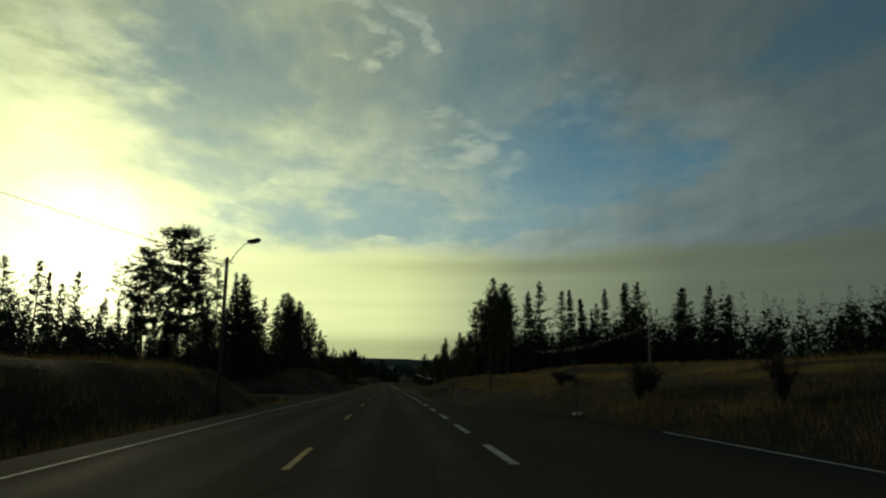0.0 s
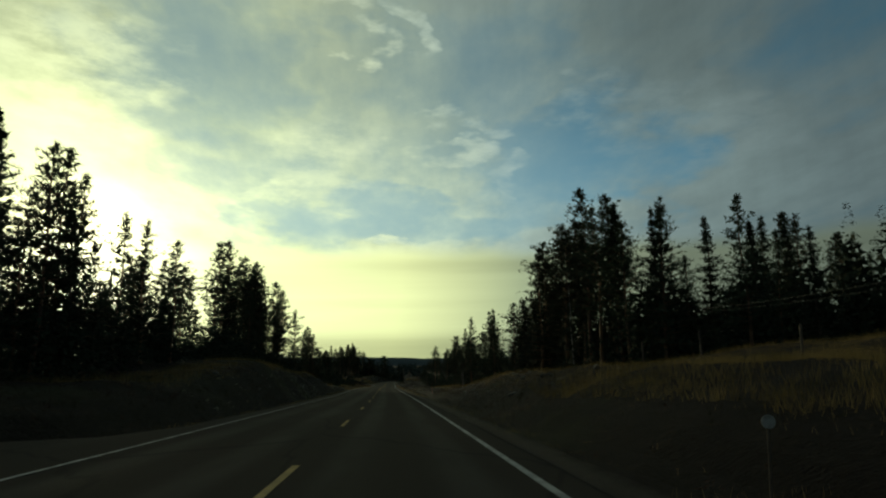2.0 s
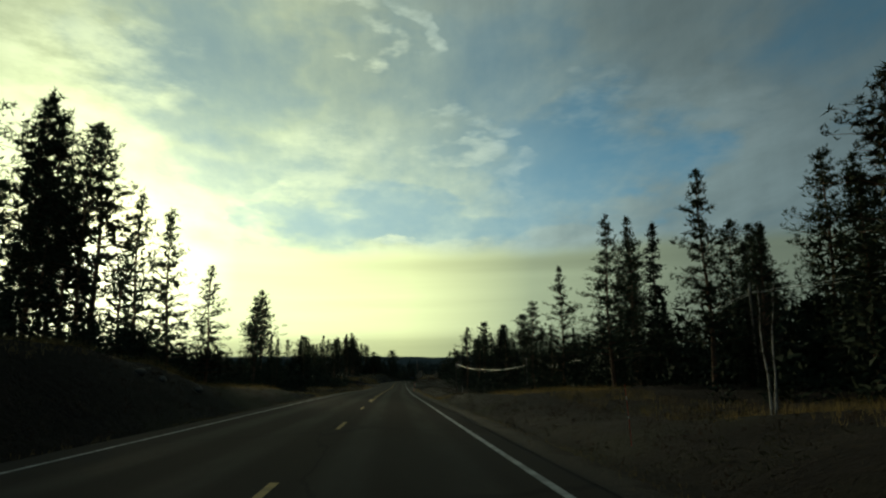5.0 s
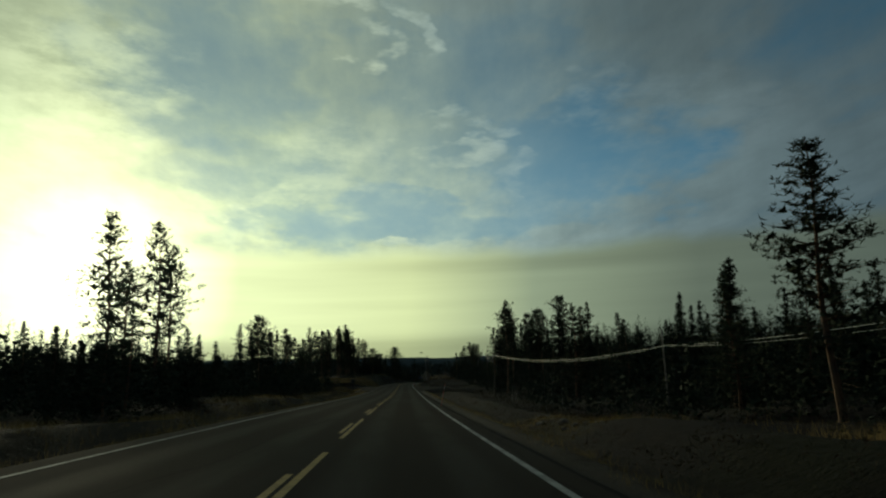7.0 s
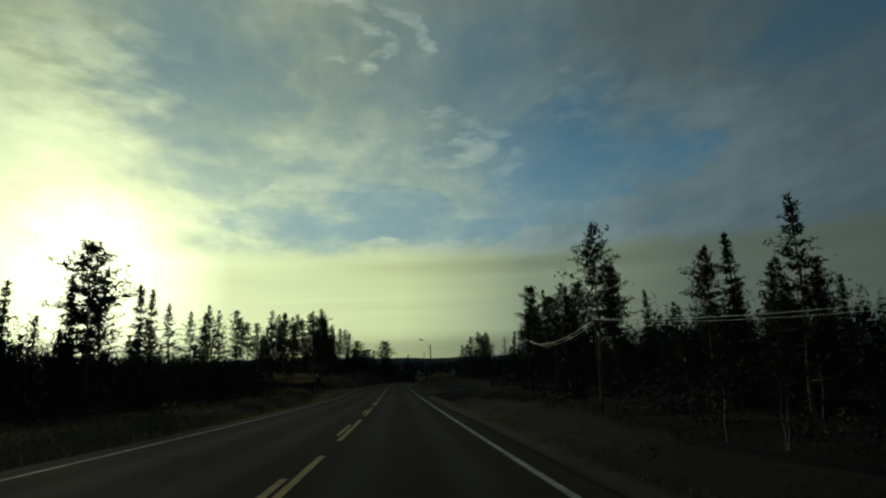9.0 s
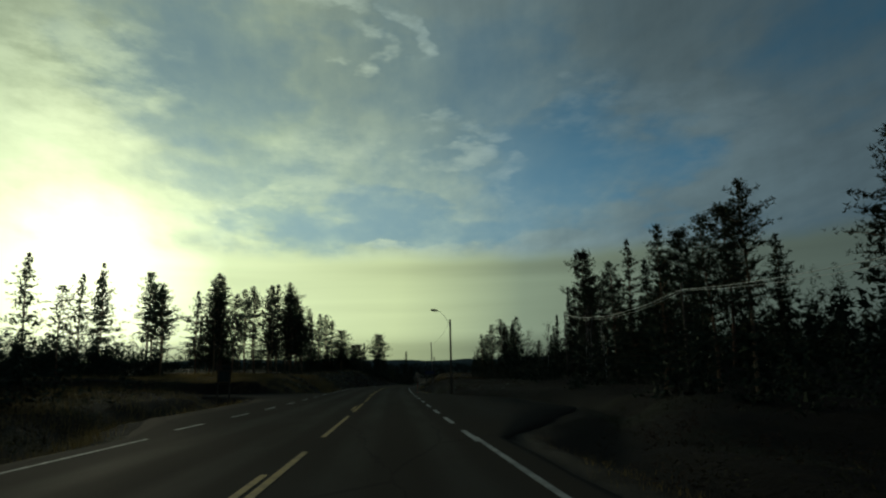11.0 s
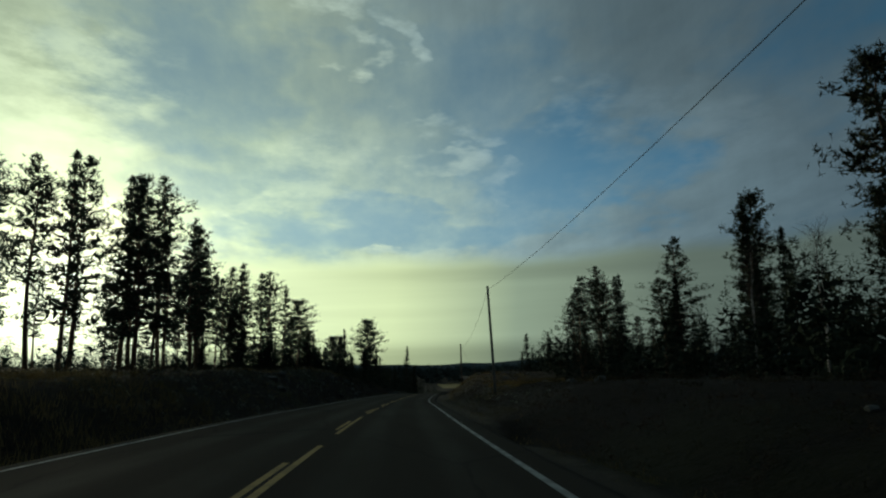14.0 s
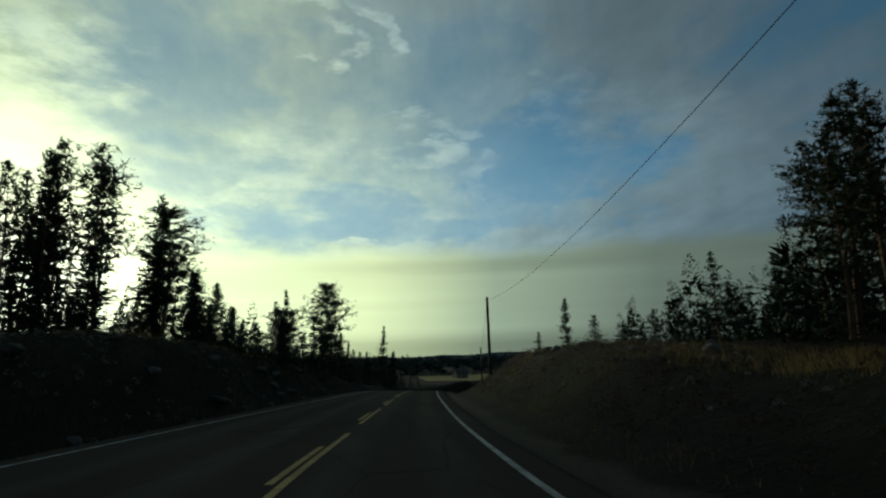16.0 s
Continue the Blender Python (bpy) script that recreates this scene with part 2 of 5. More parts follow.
def asphalt_material():
    mat = bpy.data.materials.new("asphalt")
    mat.use_nodes = True
    t = mat.node_tree
    N = Nodes(t)
    bsdf = t.nodes["Principled BSDF"]
    place = N.node("ShaderNodeTexCoord").outputs["Object"]
    a = t.nodes.new("ShaderNodeAttribute")
    a.attribute_name = "offset"
    u = a.outputs["Fac"]
    grit = N.noise(place, 60.0, 3.0, 0.7)
    mottle = N.noise(N.vec("MULTIPLY", place, (1.0, 0.16, 1)), 1.1, 5.0)
    patchy = N.noise(N.vec("MULTIPLY", place, (0.5, 0.09, 1)), 0.55, 3.0)
    # wheel tracks polished by traffic, one pair in each lane
    def track(c):
        return N.step(N.math("ABSOLUTE", N.math("SUBTRACT", u, c)), 0.55, 0.1)
    tracks = N.math("MAXIMUM", N.math("MAXIMUM", track(-0.65), track(0.95)), N.math("MAXIMUM", track(-2.5), track(-4.1)))
    col = N.mix(grit, (0.031, 0.0265, 0.0215), (0.076, 0.065, 0.053))
    col = N.mix(N.math("MULTIPLY", N.math("MULTIPLY", tracks, N.step(mottle, 0.25, 0.7)), 0.6), col, (0.088, 0.080, 0.068))
    col = N.mix(N.math("MULTIPLY", N.step(patchy, 0.5, 0.7), 0.4), col, (0.074, 0.068, 0.060))
    # tar-sealed cracks running across and along
    crack = t.nodes.new("ShaderNodeTexVoronoi")
    crack.feature = "DISTANCE_TO_EDGE"
    N.put(crack.inputs["Vector"], N.vec("ADD", N.vec("MULTIPLY", place, (0.22, 0.06, 0)), N.node("ShaderNodeCombineXYZ", X=N.math("MULTIPLY", mottle, 0.25), Y=N.math("MULTIPLY", mottle, 0.12), Z=0.0).outputs[0]))
    crack.inputs["Scale"].default_value = 1.0
    seam = N.step(crack.outputs["Distance"], 0.009, 0.002)
    col = N.mix(N.math("MULTIPLY", seam, 0.3), col, (0.022, 0.021, 0.020))
    N.put(bsdf.inputs["Base Color"], col)
    rough = N.math("SUBTRACT", N.math("ADD", 0.70, N.math("MULTIPLY", mottle, 0.28)), N.math("MULTIPLY", tracks, 0.08))
    N.put(bsdf.inputs["Roughness"], rough)
    bsdf.inputs["Specular IOR Level"].default_value = 0.003
    b = N.node("ShaderNodeBump", Height=grit, Strength=0.35)
    b.inputs["Distance"].default_value = 0.012
    N.put(bsdf.inputs["Normal"], b.outputs[0])
    return mat


def ground_material():
    mat = bpy.data.materials.new("verge_soil_and_grass")
    mat.use_nodes = True
    t = mat.node_tree
    N = Nodes(t)
    bsdf = t.nodes["Principled BSDF"]
    place = N.node("ShaderNodeTexCoord").outputs["Object"]
    a = t.nodes.new("ShaderNodeAttribute")
    a.attribute_name = "offset"
    u = a.outputs["Fac"]
    fine = N.noise(place, 9.0, 5.0, 0.65)
    mid = N.noise(place, 0.9, 5.0, 0.6)
    wide = N.noise(place, 0.11, 4.0)
    grass = N.mix(fine, (0.010, 0.007, 0.0045), (0.040, 0.028, 0.013))
    heath = N.mix(fine, (0.007, 0.005, 0.004), (0.020, 0.0145, 0.010))
    moss = N.mix(fine, (0.014, 0.016, 0.007), (0.038, 0.040, 0.017))
    rough_ = N.noise(place, 3.6, 5.0, 0.7)
    col = N.mix(N.step(N.math("ADD", N.math("MULTIPLY", mid, 0.6), N.math("MULTIPLY", rough_, 0.4)), 0.53, 0.70), heath, grass)
    col = N.mix(N.math("MULTIPLY", N.step(wide, 0.50, 0.66), 0.75), col, moss)
    gravel = N.mix(N.noise(place, 28.0, 3.0, 0.8), (0.035, 0.029, 0.023), (0.115, 0.096, 0.074))
    side = N.math("ADD", N.math("ABSOLUTE", N.math("ADD", u, 1.65)), N.math("MULTIPLY", N.math("SUBTRACT", mid, 0.5), 1.1))
    col = N.mix(N.step(side, 5.2, 4.6), col, gravel)
    N.put(bsdf.inputs["Base Color"], col)
    bsdf.inputs["Roughness"].default_value = 0.95
    bsdf.inputs["Specular IOR Level"].default_value = 0.1
    b = N.node("ShaderNodeBump", Height=N.math("ADD", N.math("ADD", fine, mid), rough_), Strength=1.0)
    b.inputs["Distance"].default_value = 0.22
    N.put(bsdf.inputs["Normal"], b.outputs[0])
    return mat


M_ROAD = asphalt_material()
M_GROUND = ground_material()
M_WHITE = material("worn_white_paint", (0.34, 0.34, 0.32), 0.8, vary=0.4, grain=14, patches=(0.20, 0.20, 0.19), patch_scale=2.2)
M_YELLOW = material("worn_yellow_paint", (0.34, 0.215, 0.045), 0.8, vary=0.4, grain=14, patches=(0.24, 0.155, 0.035), patch_scale=2.2)
M_BARK = material("grey_brown_bark", (0.075, 0.056, 0.042), 0.92, vary=0.5, grain=7, bump=0.6, random_amount=0.2)
M_BARK_RED = material("flaky_orange_pine_bark", (0.17, 0.098, 0.055), 0.9, vary=0.45, grain=6, bump=0.6, patches=(0.09, 0.062, 0.045), patch_scale=0.8, random_amount=0.2)
M_BIRCH = material("white_birch_bark", (0.44, 0.42, 0.39), 0.8, vary=0.2, grain=4, patches=(0.10, 0.09, 0.08), patch_scale=3.2)
M_TWIG = material("bare_dark_twigs", (0.050, 0.034, 0.030), 0.9, vary=0.4, grain=6)
M_PINE = material("pine_needles", (0.052, 0.063, 0.037), 0.75, vary=0.45, grain=2.2, bump=0, spec=0.05, random_amount=0.3)
M_SPRUCE = material("spruce_needles", (0.030, 0.040, 0.025), 0.75, vary=0.45, grain=2.2, bump=0, spec=0.05, random_amount=0.3)
# lighter, greyer green: aerial haze over the valley painted into the needles
M_FARWOOD = material("haze_paled_conifer_wood", (0.060, 0.074, 0.066), 0.95, vary=0.35, grain=0.3, bump=0, spec=0.0)
# haze over the far ridge is put into its blue-grey colour
M_HILLS = material("haze_tinted_far_forest", (0.085, 0.105, 0.110), 1.0, vary=0.25, grain=0.012, bump=0, spec=0.0, patches=(0.06, 0.078, 0.085), patch_scale=0.004)
M_GREYPOLE = material("bleached_grey_timber", (0.26, 0.235, 0.20), 0.85, vary=0.3, grain=12, bump=0.4, patches=(0.17, 0.15, 0.125), patch_scale=1.1)
M_POLE = material("weathered_tarred_timber", (0.115, 0.090, 0.066), 0.85, vary=0.4, grain=14, bump=0.4, patches=(0.07, 0.055, 0.042), patch_scale=1.2)
M_STEEL = material("dull_galvanised_steel", (0.30, 0.31, 0.31), 0.5, metal=0.85, vary=0.15, grain=20, bump=0.05)
M_LAMPBODY = material("dark_grey_lamp_housing", (0.055, 0.058, 0.060), 0.5, vary=0.15, grain=12, bump=0.05)
M_LENS = material("clouded_lamp_cover", (0.42, 0.43, 0.40), 0.3, vary=0.1, grain=8, bump=0.0, spec=0.5)
M_WIRE = material("dull_aluminium_cable", (0.45, 0.45, 0.43), 0.45, metal=0.7, vary=0.15, grain=5, bump=0)
M_BLACKWIRE = material("black_insulated_cable", (0.018, 0.018, 0.018), 0.6, vary=0.2, grain=5, bump=0)
M_BLUE = material("faded_blue_sign_face", (0.007, 0.020, 0.080), 0.45, vary=0.12, grain=6, bump=0.02, spec=0.4)
M_SIGNPOST = material("dull_grey_painted_post", (0.075, 0.075, 0.072), 0.7, vary=0.2, grain=14, bump=0.1)
M_SIGNWHITE = material("reflective_white_sheet", (0.14, 0.15, 0.165), 0.45, vary=0.1, grain=6, bump=0.0)
M_RED = material("red_marker_plastic", (0.46, 0.050, 0.028), 0.5, vary=0.2, grain=9, bump=0.05)
M_REFLECT = material("white_reflector_band", (0.72, 0.72, 0.70), 0.35, vary=0.1, grain=9, bump=0)
M_GRASS = let_light_through(material("dry_tall_grass", (0.25, 0.180, 0.075), 0.9, vary=0.5, grain=0.8, bump=0, spec=0.1, patches=(0.13, 0.100, 0.040), patch_scale=0.25), 0.45)
M_HEATHER = material("brown_heather_sprigs", (0.060, 0.038, 0.026), 0.9, vary=0.5, grain=1.5, bump=0, spec=0.05, patches=(0.042, 0.044, 0.022), patch_scale=0.3)
M_FIELDGRASS = let_light_through(material("mown_field_grass", (0.125, 0.120, 0.036), 0.9, vary=0.4, grain=0.6, bump=0, spec=0.05, patches=(0.16, 0.12, 0.045), patch_scale=0.12), 0.4)
M_LICHEN = material("grey_reindeer_lichen", (0.30, 0.30, 0.235), 0.95, vary=0.4, grain=2.5, bump=0, spec=0.02, patches=(0.11, 0.10, 0.065), patch_scale=0.35)
M_ROCK = material("lichen_grey_granite", (0.095, 0.089, 0.080), 0.88, vary=0.35, grain=5, bump=0.5, patches=(0.10, 0.10, 0.085), patch_scale=1.3, random_amount=0.2)
M_PALESTONE = material("pale_weathered_stone", (0.50, 0.49, 0.45), 0.85, vary=0.2, grain=7, bump=0.3, patches=(0.24, 0.23, 0.20), patch_scale=2.5)
M_WALL = material("white_painted_boards", (0.46, 0.45, 0.42), 0.8, vary=0.1, grain=2)
M_ROOF = material("dark_roof_tiles", (0.060, 0.056, 0.055), 0.8, vary=0.25, grain=3)
M_GLASS = material("dark_window_glass", (0.02, 0.024, 0.028), 0.1, vary=0.1, grain=2, bump=0, spec=0.5)
M_MAILBOX = material("dark_green_sheet_metal", (0.030, 0.040, 0.032), 0.5, vary=0.2, grain=7, bump=0.05)
M_FIELD = material("stubble_field", (0.30, 0.24, 0.10), 0.95, vary=0.3, grain=0.5, bump=0.1, spec=0.05)


# ---------------------------------------------------------------- mesh helpers
def mesh_object(name, bm, mat, smooth=False):
    me = bpy.data.meshes.new(name)
    bm.to_mesh(me)
    bm.free()
    me.materials.append(mat)
    if smooth:
        me.polygons.foreach_set("use_smooth", [True] * len(me.polygons))
    return new(name, me)


def data_object(name, verts, faces, mat, smooth=False):
    me = bpy.data.meshes.new(name)
    me.from_pydata(verts, [], faces)
    me.materials.append(mat)
    if smooth:
        me.polygons.foreach_set("use_smooth", [True] * len(me.polygons))
    me.update()
    return new(name, me)


def part(name, bm, mat, parent, label="", smooth=False):
    ob = mesh_object(name, bm, mat, smooth)
    ob.parent = parent
    if label:
        ob["label"] = label
    return ob


def data_part(name, verts, faces, mat, parent, label="", smooth=False):
    ob = data_object(name, verts, faces, mat, smooth)
    ob.parent = parent
    if label:
        ob["label"] = label
    return ob


def tube(bm, points, radii, sides=8, cap=True):
    """A tapered tube along points."""
    rings = []
    pts = [Vector(p) for p in points]
    for i, p in enumerate(pts):
        d = (pts[min(i + 1, len(pts) - 1)] - pts[max(i - 1, 0)]).normalized()
        a = d.orthogonal().normalized() if abs(d.z) < 0.9 else Vector((1, 0, 0)).cross(d).normalized()
        b = d.cross(a)
        rings.append([bm.verts.new(p + (a * math.cos(k * math.tau / sides) + b * math.sin(k * math.tau / sides)) * radii[i]) for k in range(sides)])
    for r, q in zip(rings, rings[1:]):
        for k in range(sides):
            bm.faces.new((r[k], r[(k + 1) % sides], q[(k + 1) % sides], q[k]))
    if cap:
        bm.faces.new(rings[0][::-1])
        bm.faces.new(rings[-1])


def box(bm, lo, hi, m=None):
    lo, hi = Vector(lo), Vector(hi)
    size = hi - lo
    mat = Matrix.Translation((lo + hi) / 2) @ Matrix.Diagonal((*size, 1))
    return bmesh.ops.create_cube(bm, size=1, matrix=(m @ mat) if m else mat)["verts"]


def soft_box(lo, hi, edge=0.01, m=None):
    bm = bmesh.new()
    box(bm, lo, hi, m)
    bmesh.ops.bevel(bm, geom=bm.edges[:], offset=edge, segments=2, affect="EDGES")
    return bm


def smooth_curve(keys):
    """A smooth function through (y, value) keys."""
    ys = np.array([k[0] for k in keys], float)
    vs = np.array([k[1] for k in keys], float)
    s = np.gradient(vs, ys)

    def f(y):
        i = int(np.clip(np.searchsorted(ys, y) - 1, 0, len(ys) - 2))
        if y <= ys[0]:
            return float(vs[0] + s[0] * (y - ys[0]))
        if y >= ys[-1]:
            return float(vs[-1] + s[-1] * (y - ys[-1]))
        h = ys[i + 1] - ys[i]
        t = (y - ys[i]) / h
        return float((2 * t**3 - 3 * t**2 + 1) * vs[i] + (t**3 - 2 * t**2 + t) * h * s[i] + (-2 * t**3 + 3 * t**2) * vs[i + 1] + (t**3 - t**2) * h * s[i + 1])
    return f


def lin(y, keys):
    return float(np.interp(y, [k[0] for k in keys], [k[1] for k in keys]))


# ---------------------------------------------------------------- lie of the road and the land
road_x = smooth_curve([(-60, 0.4), (0, 0), (50, -0.19), (100, -0.63), (150, -1.53), (200, -2.32), (250, -2.53), (300, -2.82), (340, -3.01), (362, -2.77), (386, -2.13), (393, -1.98), (400, -1.65), (420, -0.2), (450, 2.6), (480, 6.6), (520, 14), (570, 26), (640, 48)])
road_z = smooth_curve([(-60, 0.1), (0, 0), (25, -0.08), (62, -0.34), (100, -0.59), (136, -0.78), (173, -0.97), (209, -1.24), (245, -1.51), (269, -1.58), (293, -1.54), (328, -1.33), (351, -1.18), (368, -1.13), (386, -1.18), (405, -1.16), (425, -1.10), (445, -1.08), (462, -1.3), (490, -2.5), (530, -5.0), (580, -8.2), (640, -11.0)])
road_bank = smooth_curve([(-60, 0), (0, 0), (37, 0.5), (75, 0.9), (124, 1.1), (160, 1.7), (197, 2.2), (233, 1.8), (281, 1.2), (316, 1.4), (351, 1.95), (386, 2.0), (450, 2.0), (640, 1.5)])
LEFT_EDGE = [(-60, -5.75), (36, -5.75), (46, -6.2), (51, -7.2), (54, -13), (60, -16), (63, -10.5), (66, -6.5), (70, -5.75), (284, -5.75), (292, -8), (309, -8.2), (315, -9.2), (319, -14), (321.5, -30), (326, -30), (327.4, -9.5), (328.8, -6.2), (331, -5.75), (640, -5.75)]
RIGHT_EDGE = [(-60, 7.0), (18, 7.0), (46, 2.45), (284, 2.45), (300, 8.6), (318, 8.6), (334, 2.45), (640, 2.45)]
# height of the land beside the road over the road's own level, at the top of the bank
LEFT_BANK = smooth_curve([(-60, 1.7), (0, 1.7), (25, 1.8), (42, 2.1), (49, 2.0), (53, 1.2), (57, 0.4), (66, 0.6), (78, 1.3), (88, 1.8), (100, 2.5), (116, 3.0), (136, 2.9), (157, 2.2), (178, 1.0), (200, 0.3), (222, 0.2), (250, 0.5), (275, 0.4), (290, 0.3), (305, 0.5), (318, 0.5), (327, 1.25), (336, 1.5), (362, 1.9), (388, 2.6), (415, 3.4), (432, 3.3), (455, 2.9), (480, 2.2), (520, 3.0), (580, 6.0), (640, 10)])
RIGHT_BANK = smooth_curve([(-60, 1.6), (0, 1.6), (40, 1.4), (75, 1.7), (100, 2.0), (122, 1.6), (142, 0.6), (180, 0.1), (200, -0.7), (222, -1.6), (240, -1.4), (265, -0.8), (300, -0.1), (325, 0.3), (342, 0.8), (355, 1.0), (367, 1.0), (384, 1.0), (398, 1.2), (408, 1.9), (416, 2.4), (426, 2.6), (434, 2.5), (442, 1.7), (452, 0.7), (475, 0.0), (520, 1.5), (580, 6.0), (640, 10)])


def bumps(x, y):
    return (noise.noise((x * 0.06, y * 0.06, 1.7)) * 0.9 + noise.noise((x * 0.21, y * 0.21, 4.2)) * 0.38 + noise.noise((x * 0.7, y * 0.7, 9.1)) * 0.13)


def ease(a, b, v):
    t = min(1.0, max(0.0, (v - a) / (b - a)))
    return t * t * (3 - 2 * t)


def deck(u, y):
    """The height of the carriageway at offset u."""
    return road_z(min(y, 640)) - math.tan(radians(road_bank(min(y, 640)))) * max(-14.0, min(9.0, u))


def land(x, y):
    """The height of the ground."""
    far = ease(610, 655, y)
    if far == 0:
        return near_land(x, y)
    slope = -1.2 + 0.045 * (y - 640) * ease(640, 760, y) - 0.022 * max(0, y - 800) + bumps(x, y) * 0.6
    return near_land(x, y) * (1 - far) + slope * far


def near_land(x, y):
    yy = min(y, 640)
    u = x - road_x(yy)
    left, right = lin(yy, LEFT_EDGE), lin(yy, RIGHT_EDGE)
    base = road_z(yy)
    if u < left:
        d, bank, foot, top = left - u, LEFT_BANK(yy), 1.9, 6.8
        edge_z = deck(left, yy)
        far = 0.035 * max(0, d - 9)
    elif u > right:
        d, bank = u - right, RIGHT_BANK(yy)
        foot, top = lin(yy, [(350, 2.2), (362, 0.5), (436, 0.3), (455, 2.2)]), lin(yy, [(350, 10.0), (364, 5.2), (436, 5.8), (455, 10.0)])
        edge_z = deck(right, yy)
        far = 0.03 * max(0, d - 14) + (0.9 * ease(14, 26, u) if yy < 110 else 0)
    else:
        return deck(u, yy) - 0.16
    ditch = -0.55 * ease(0.5, foot, d) * (1 - ease(foot + 0.4, foot + 2.2, d))
    rise = ease(foot + 0.3, top, d)
    z = (edge_z - 0.05) * (1 - rise) + (base + bank) * rise + ditch + min(far, 2.2)
    z += bumps(x, y) * ease(1.2, 5.0, d) * lin(yy, [(48, 0.4), (75, 0.7), (330, 0.8), (355, 0.5), (640, 0.8)])
    return z


def grid(rows_y, cols_u):
    verts, faces, offs = [], [], []
    for y in rows_y:
        yy = min(y, 640)
        cx = road_x(yy)
        for u in cols_u:
            x = cx + u
            verts.append((x, y, land(x, y)))
            offs.append(u)
    n = len(cols_u)
    for i in range(len(rows_y) - 1):
        for j in range(n - 1):
            a = i * n + j
            faces.append((a, a + 1, a + n + 1, a + n))
    return verts, faces, offs


def build_ground():
    near = np.concatenate([np.arange(-60, 470, 1.6), np.arange(470, 760, 4.0), np.geomspace(762, 4200, 26)])
    half = np.concatenate([np.arange(5.0, 20, 0.75), np.arange(20, 60, 3.0), np.geomspace(60, 2600, 22)])
    cols = np.concatenate([-half[::-1] - 1.65, np.arange(-5.8, 3.0, 1.1), half - 1.65 + 0.001])
    verts, faces, offs = grid([float(v) for v in near], sorted(float(c) for c in cols))
    ob = data_object("ground", verts, faces, M_GROUND, smooth=True)
    at = ob.data.attributes.new("offset", "FLOAT", "POINT")
    at.data.foreach_set("value", offs)
    return tagged(ob, "roadside ground of dry grass, heather and gravel verge", "ground", kind="structure")


def build_road():
    verts, faces, offs = [], [], []
    ys = [float(v) for v in np.arange(-60, 640, 2.0)]
    k = 20
    for y in ys:
        le, ri = lin(y, LEFT_EDGE), lin(y, RIGHT_EDGE)
        cx = road_x(y)
        # fixed columns inside the lanes, stretched ones outside them
        us = [le, le * 0.6 + -5.6 * 0.4, -5.6, -5.0, -4.1, -3.2, -2.4, -1.5, -0.65, 0.2, 0.95, 1.6, 2.2, 2.2 * 0.5 + ri * 0.5, ri]
        k = len(us)
        for u in us:
            wob = 0.08 * noise.noise((u * 3, y * 0.35, 0.3)) if u in (le, ri) else 0
            verts.append((cx + u + wob, y, deck(u, y)))
            offs.append(u)
        for u in (le, ri):
            verts.append((cx + u, y, deck(u, y) - 0.30))
            offs.append(u)
    n = k + 2
    for i in range(len(ys) - 1):
        for j in range(k - 1):
            a = i * n + j
            faces.append((a, a + 1, a + n + 1, a + n))
        a = i * n
        faces.append((a + k, a, a + n, a + n + k))
        faces.append((a + k - 1, a + k + 1, a + n + k + 1, a + n + k - 1))
    ob = data_object("road", verts, faces, M_ROAD, smooth=True)
    at = ob.data.attributes.new("offset", "FLOAT", "POINT")
    at.data.foreach_set("value", offs)
    return tagged(ob, "two-lane grey asphalt country road with worn wheel tracks", "road", kind="structure")


def stripe(name, parent, mat, offset, y0, y1, width, lift=0.008, label=""):
    n = max(2, int((y1 - y0) / 1.5) + 1)
    verts, faces = [], []
    for y in np.linspace(y0, y1, n):
        y = float(y)
        u = lin(y, offset) if isinstance(offset, list) else offset
        w = width / 2 * (1 + 0.10 * noise.noise((u * 9, y * 1.3, 2)))
        for s in (-w, w):
            verts.append((road_x(y) + u + s, y, deck(u + s, y) + lift))
    for i in range(n - 1):
        faces.append((2 * i, 2 * i + 1, 2 * i + 3, 2 * i + 2))
    return data_part(name, verts, faces, mat, parent, label)


ground = build_ground()
road = build_road()
# white edge lines, broken at the lay-bys and side roads
for y0, y1 in ((-60, 284), (326, 560)):
    stripe("edge_line", road, M_WHITE, [(0, -4.78), (40, -4.80), (85, -5.05), (125, -5.12), (310, -5.25), (345, -5.42), (395, -5.34), (430, -4.7)], y0, y1, 0.085)
for y0, y1 in ((46.5, 284), (330.5, 560)):
    stripe("edge_line", road, M_WHITE, 1.86, y0, y1, 0.115)
stripe("edge_line", road, M_WHITE, 6.62, -50, 16, 0.11)
for k in range(-6, 8):
    stripe("edge_dash", road, M_WHITE, 1.84, 3.9 + 6 * k, 6.9 + 6 * k, 0.15)
for k in range(8):
    stripe("edge_dash", road, M_WHITE, 1.80, 282.9 + 6 * k, 286.0 + 6 * k, 0.15)
for k in range(7):
    stripe("edge_dash", road, M_WHITE, -5.48, 286.6 + 6 * k, 289.2 + 6 * k, 0.12)
# yellow centre line: short dashes, then long ones with a second row beside them
for k in range(-4, 14):
    stripe("centre_dash", road, M_YELLOW, -1.42, 9.5 + 12 * k, 12.5 + 12 * k, 0.11)
for k in range(-10, 22):
    u = [(200, -1.35), (240, -1.38), (300, -1.56), (330, -1.60), (350, -1.55), (373, -1.46), (386, -1.32), (394, -1.15), (401, -0.98), (415, -0.88)]
    stripe("centre_dash", road, M_YELLOW, u, 284.2 + 12 * k, 293.1 + 12 * k, 0.11)
    if k not in (0, 2):
        stripe("centre_dash", road, M_YELLOW, [(y, v - 0.17) for y, v in u], 285.8 + 12 * k, 290.2 + 12 * k, 0.10)


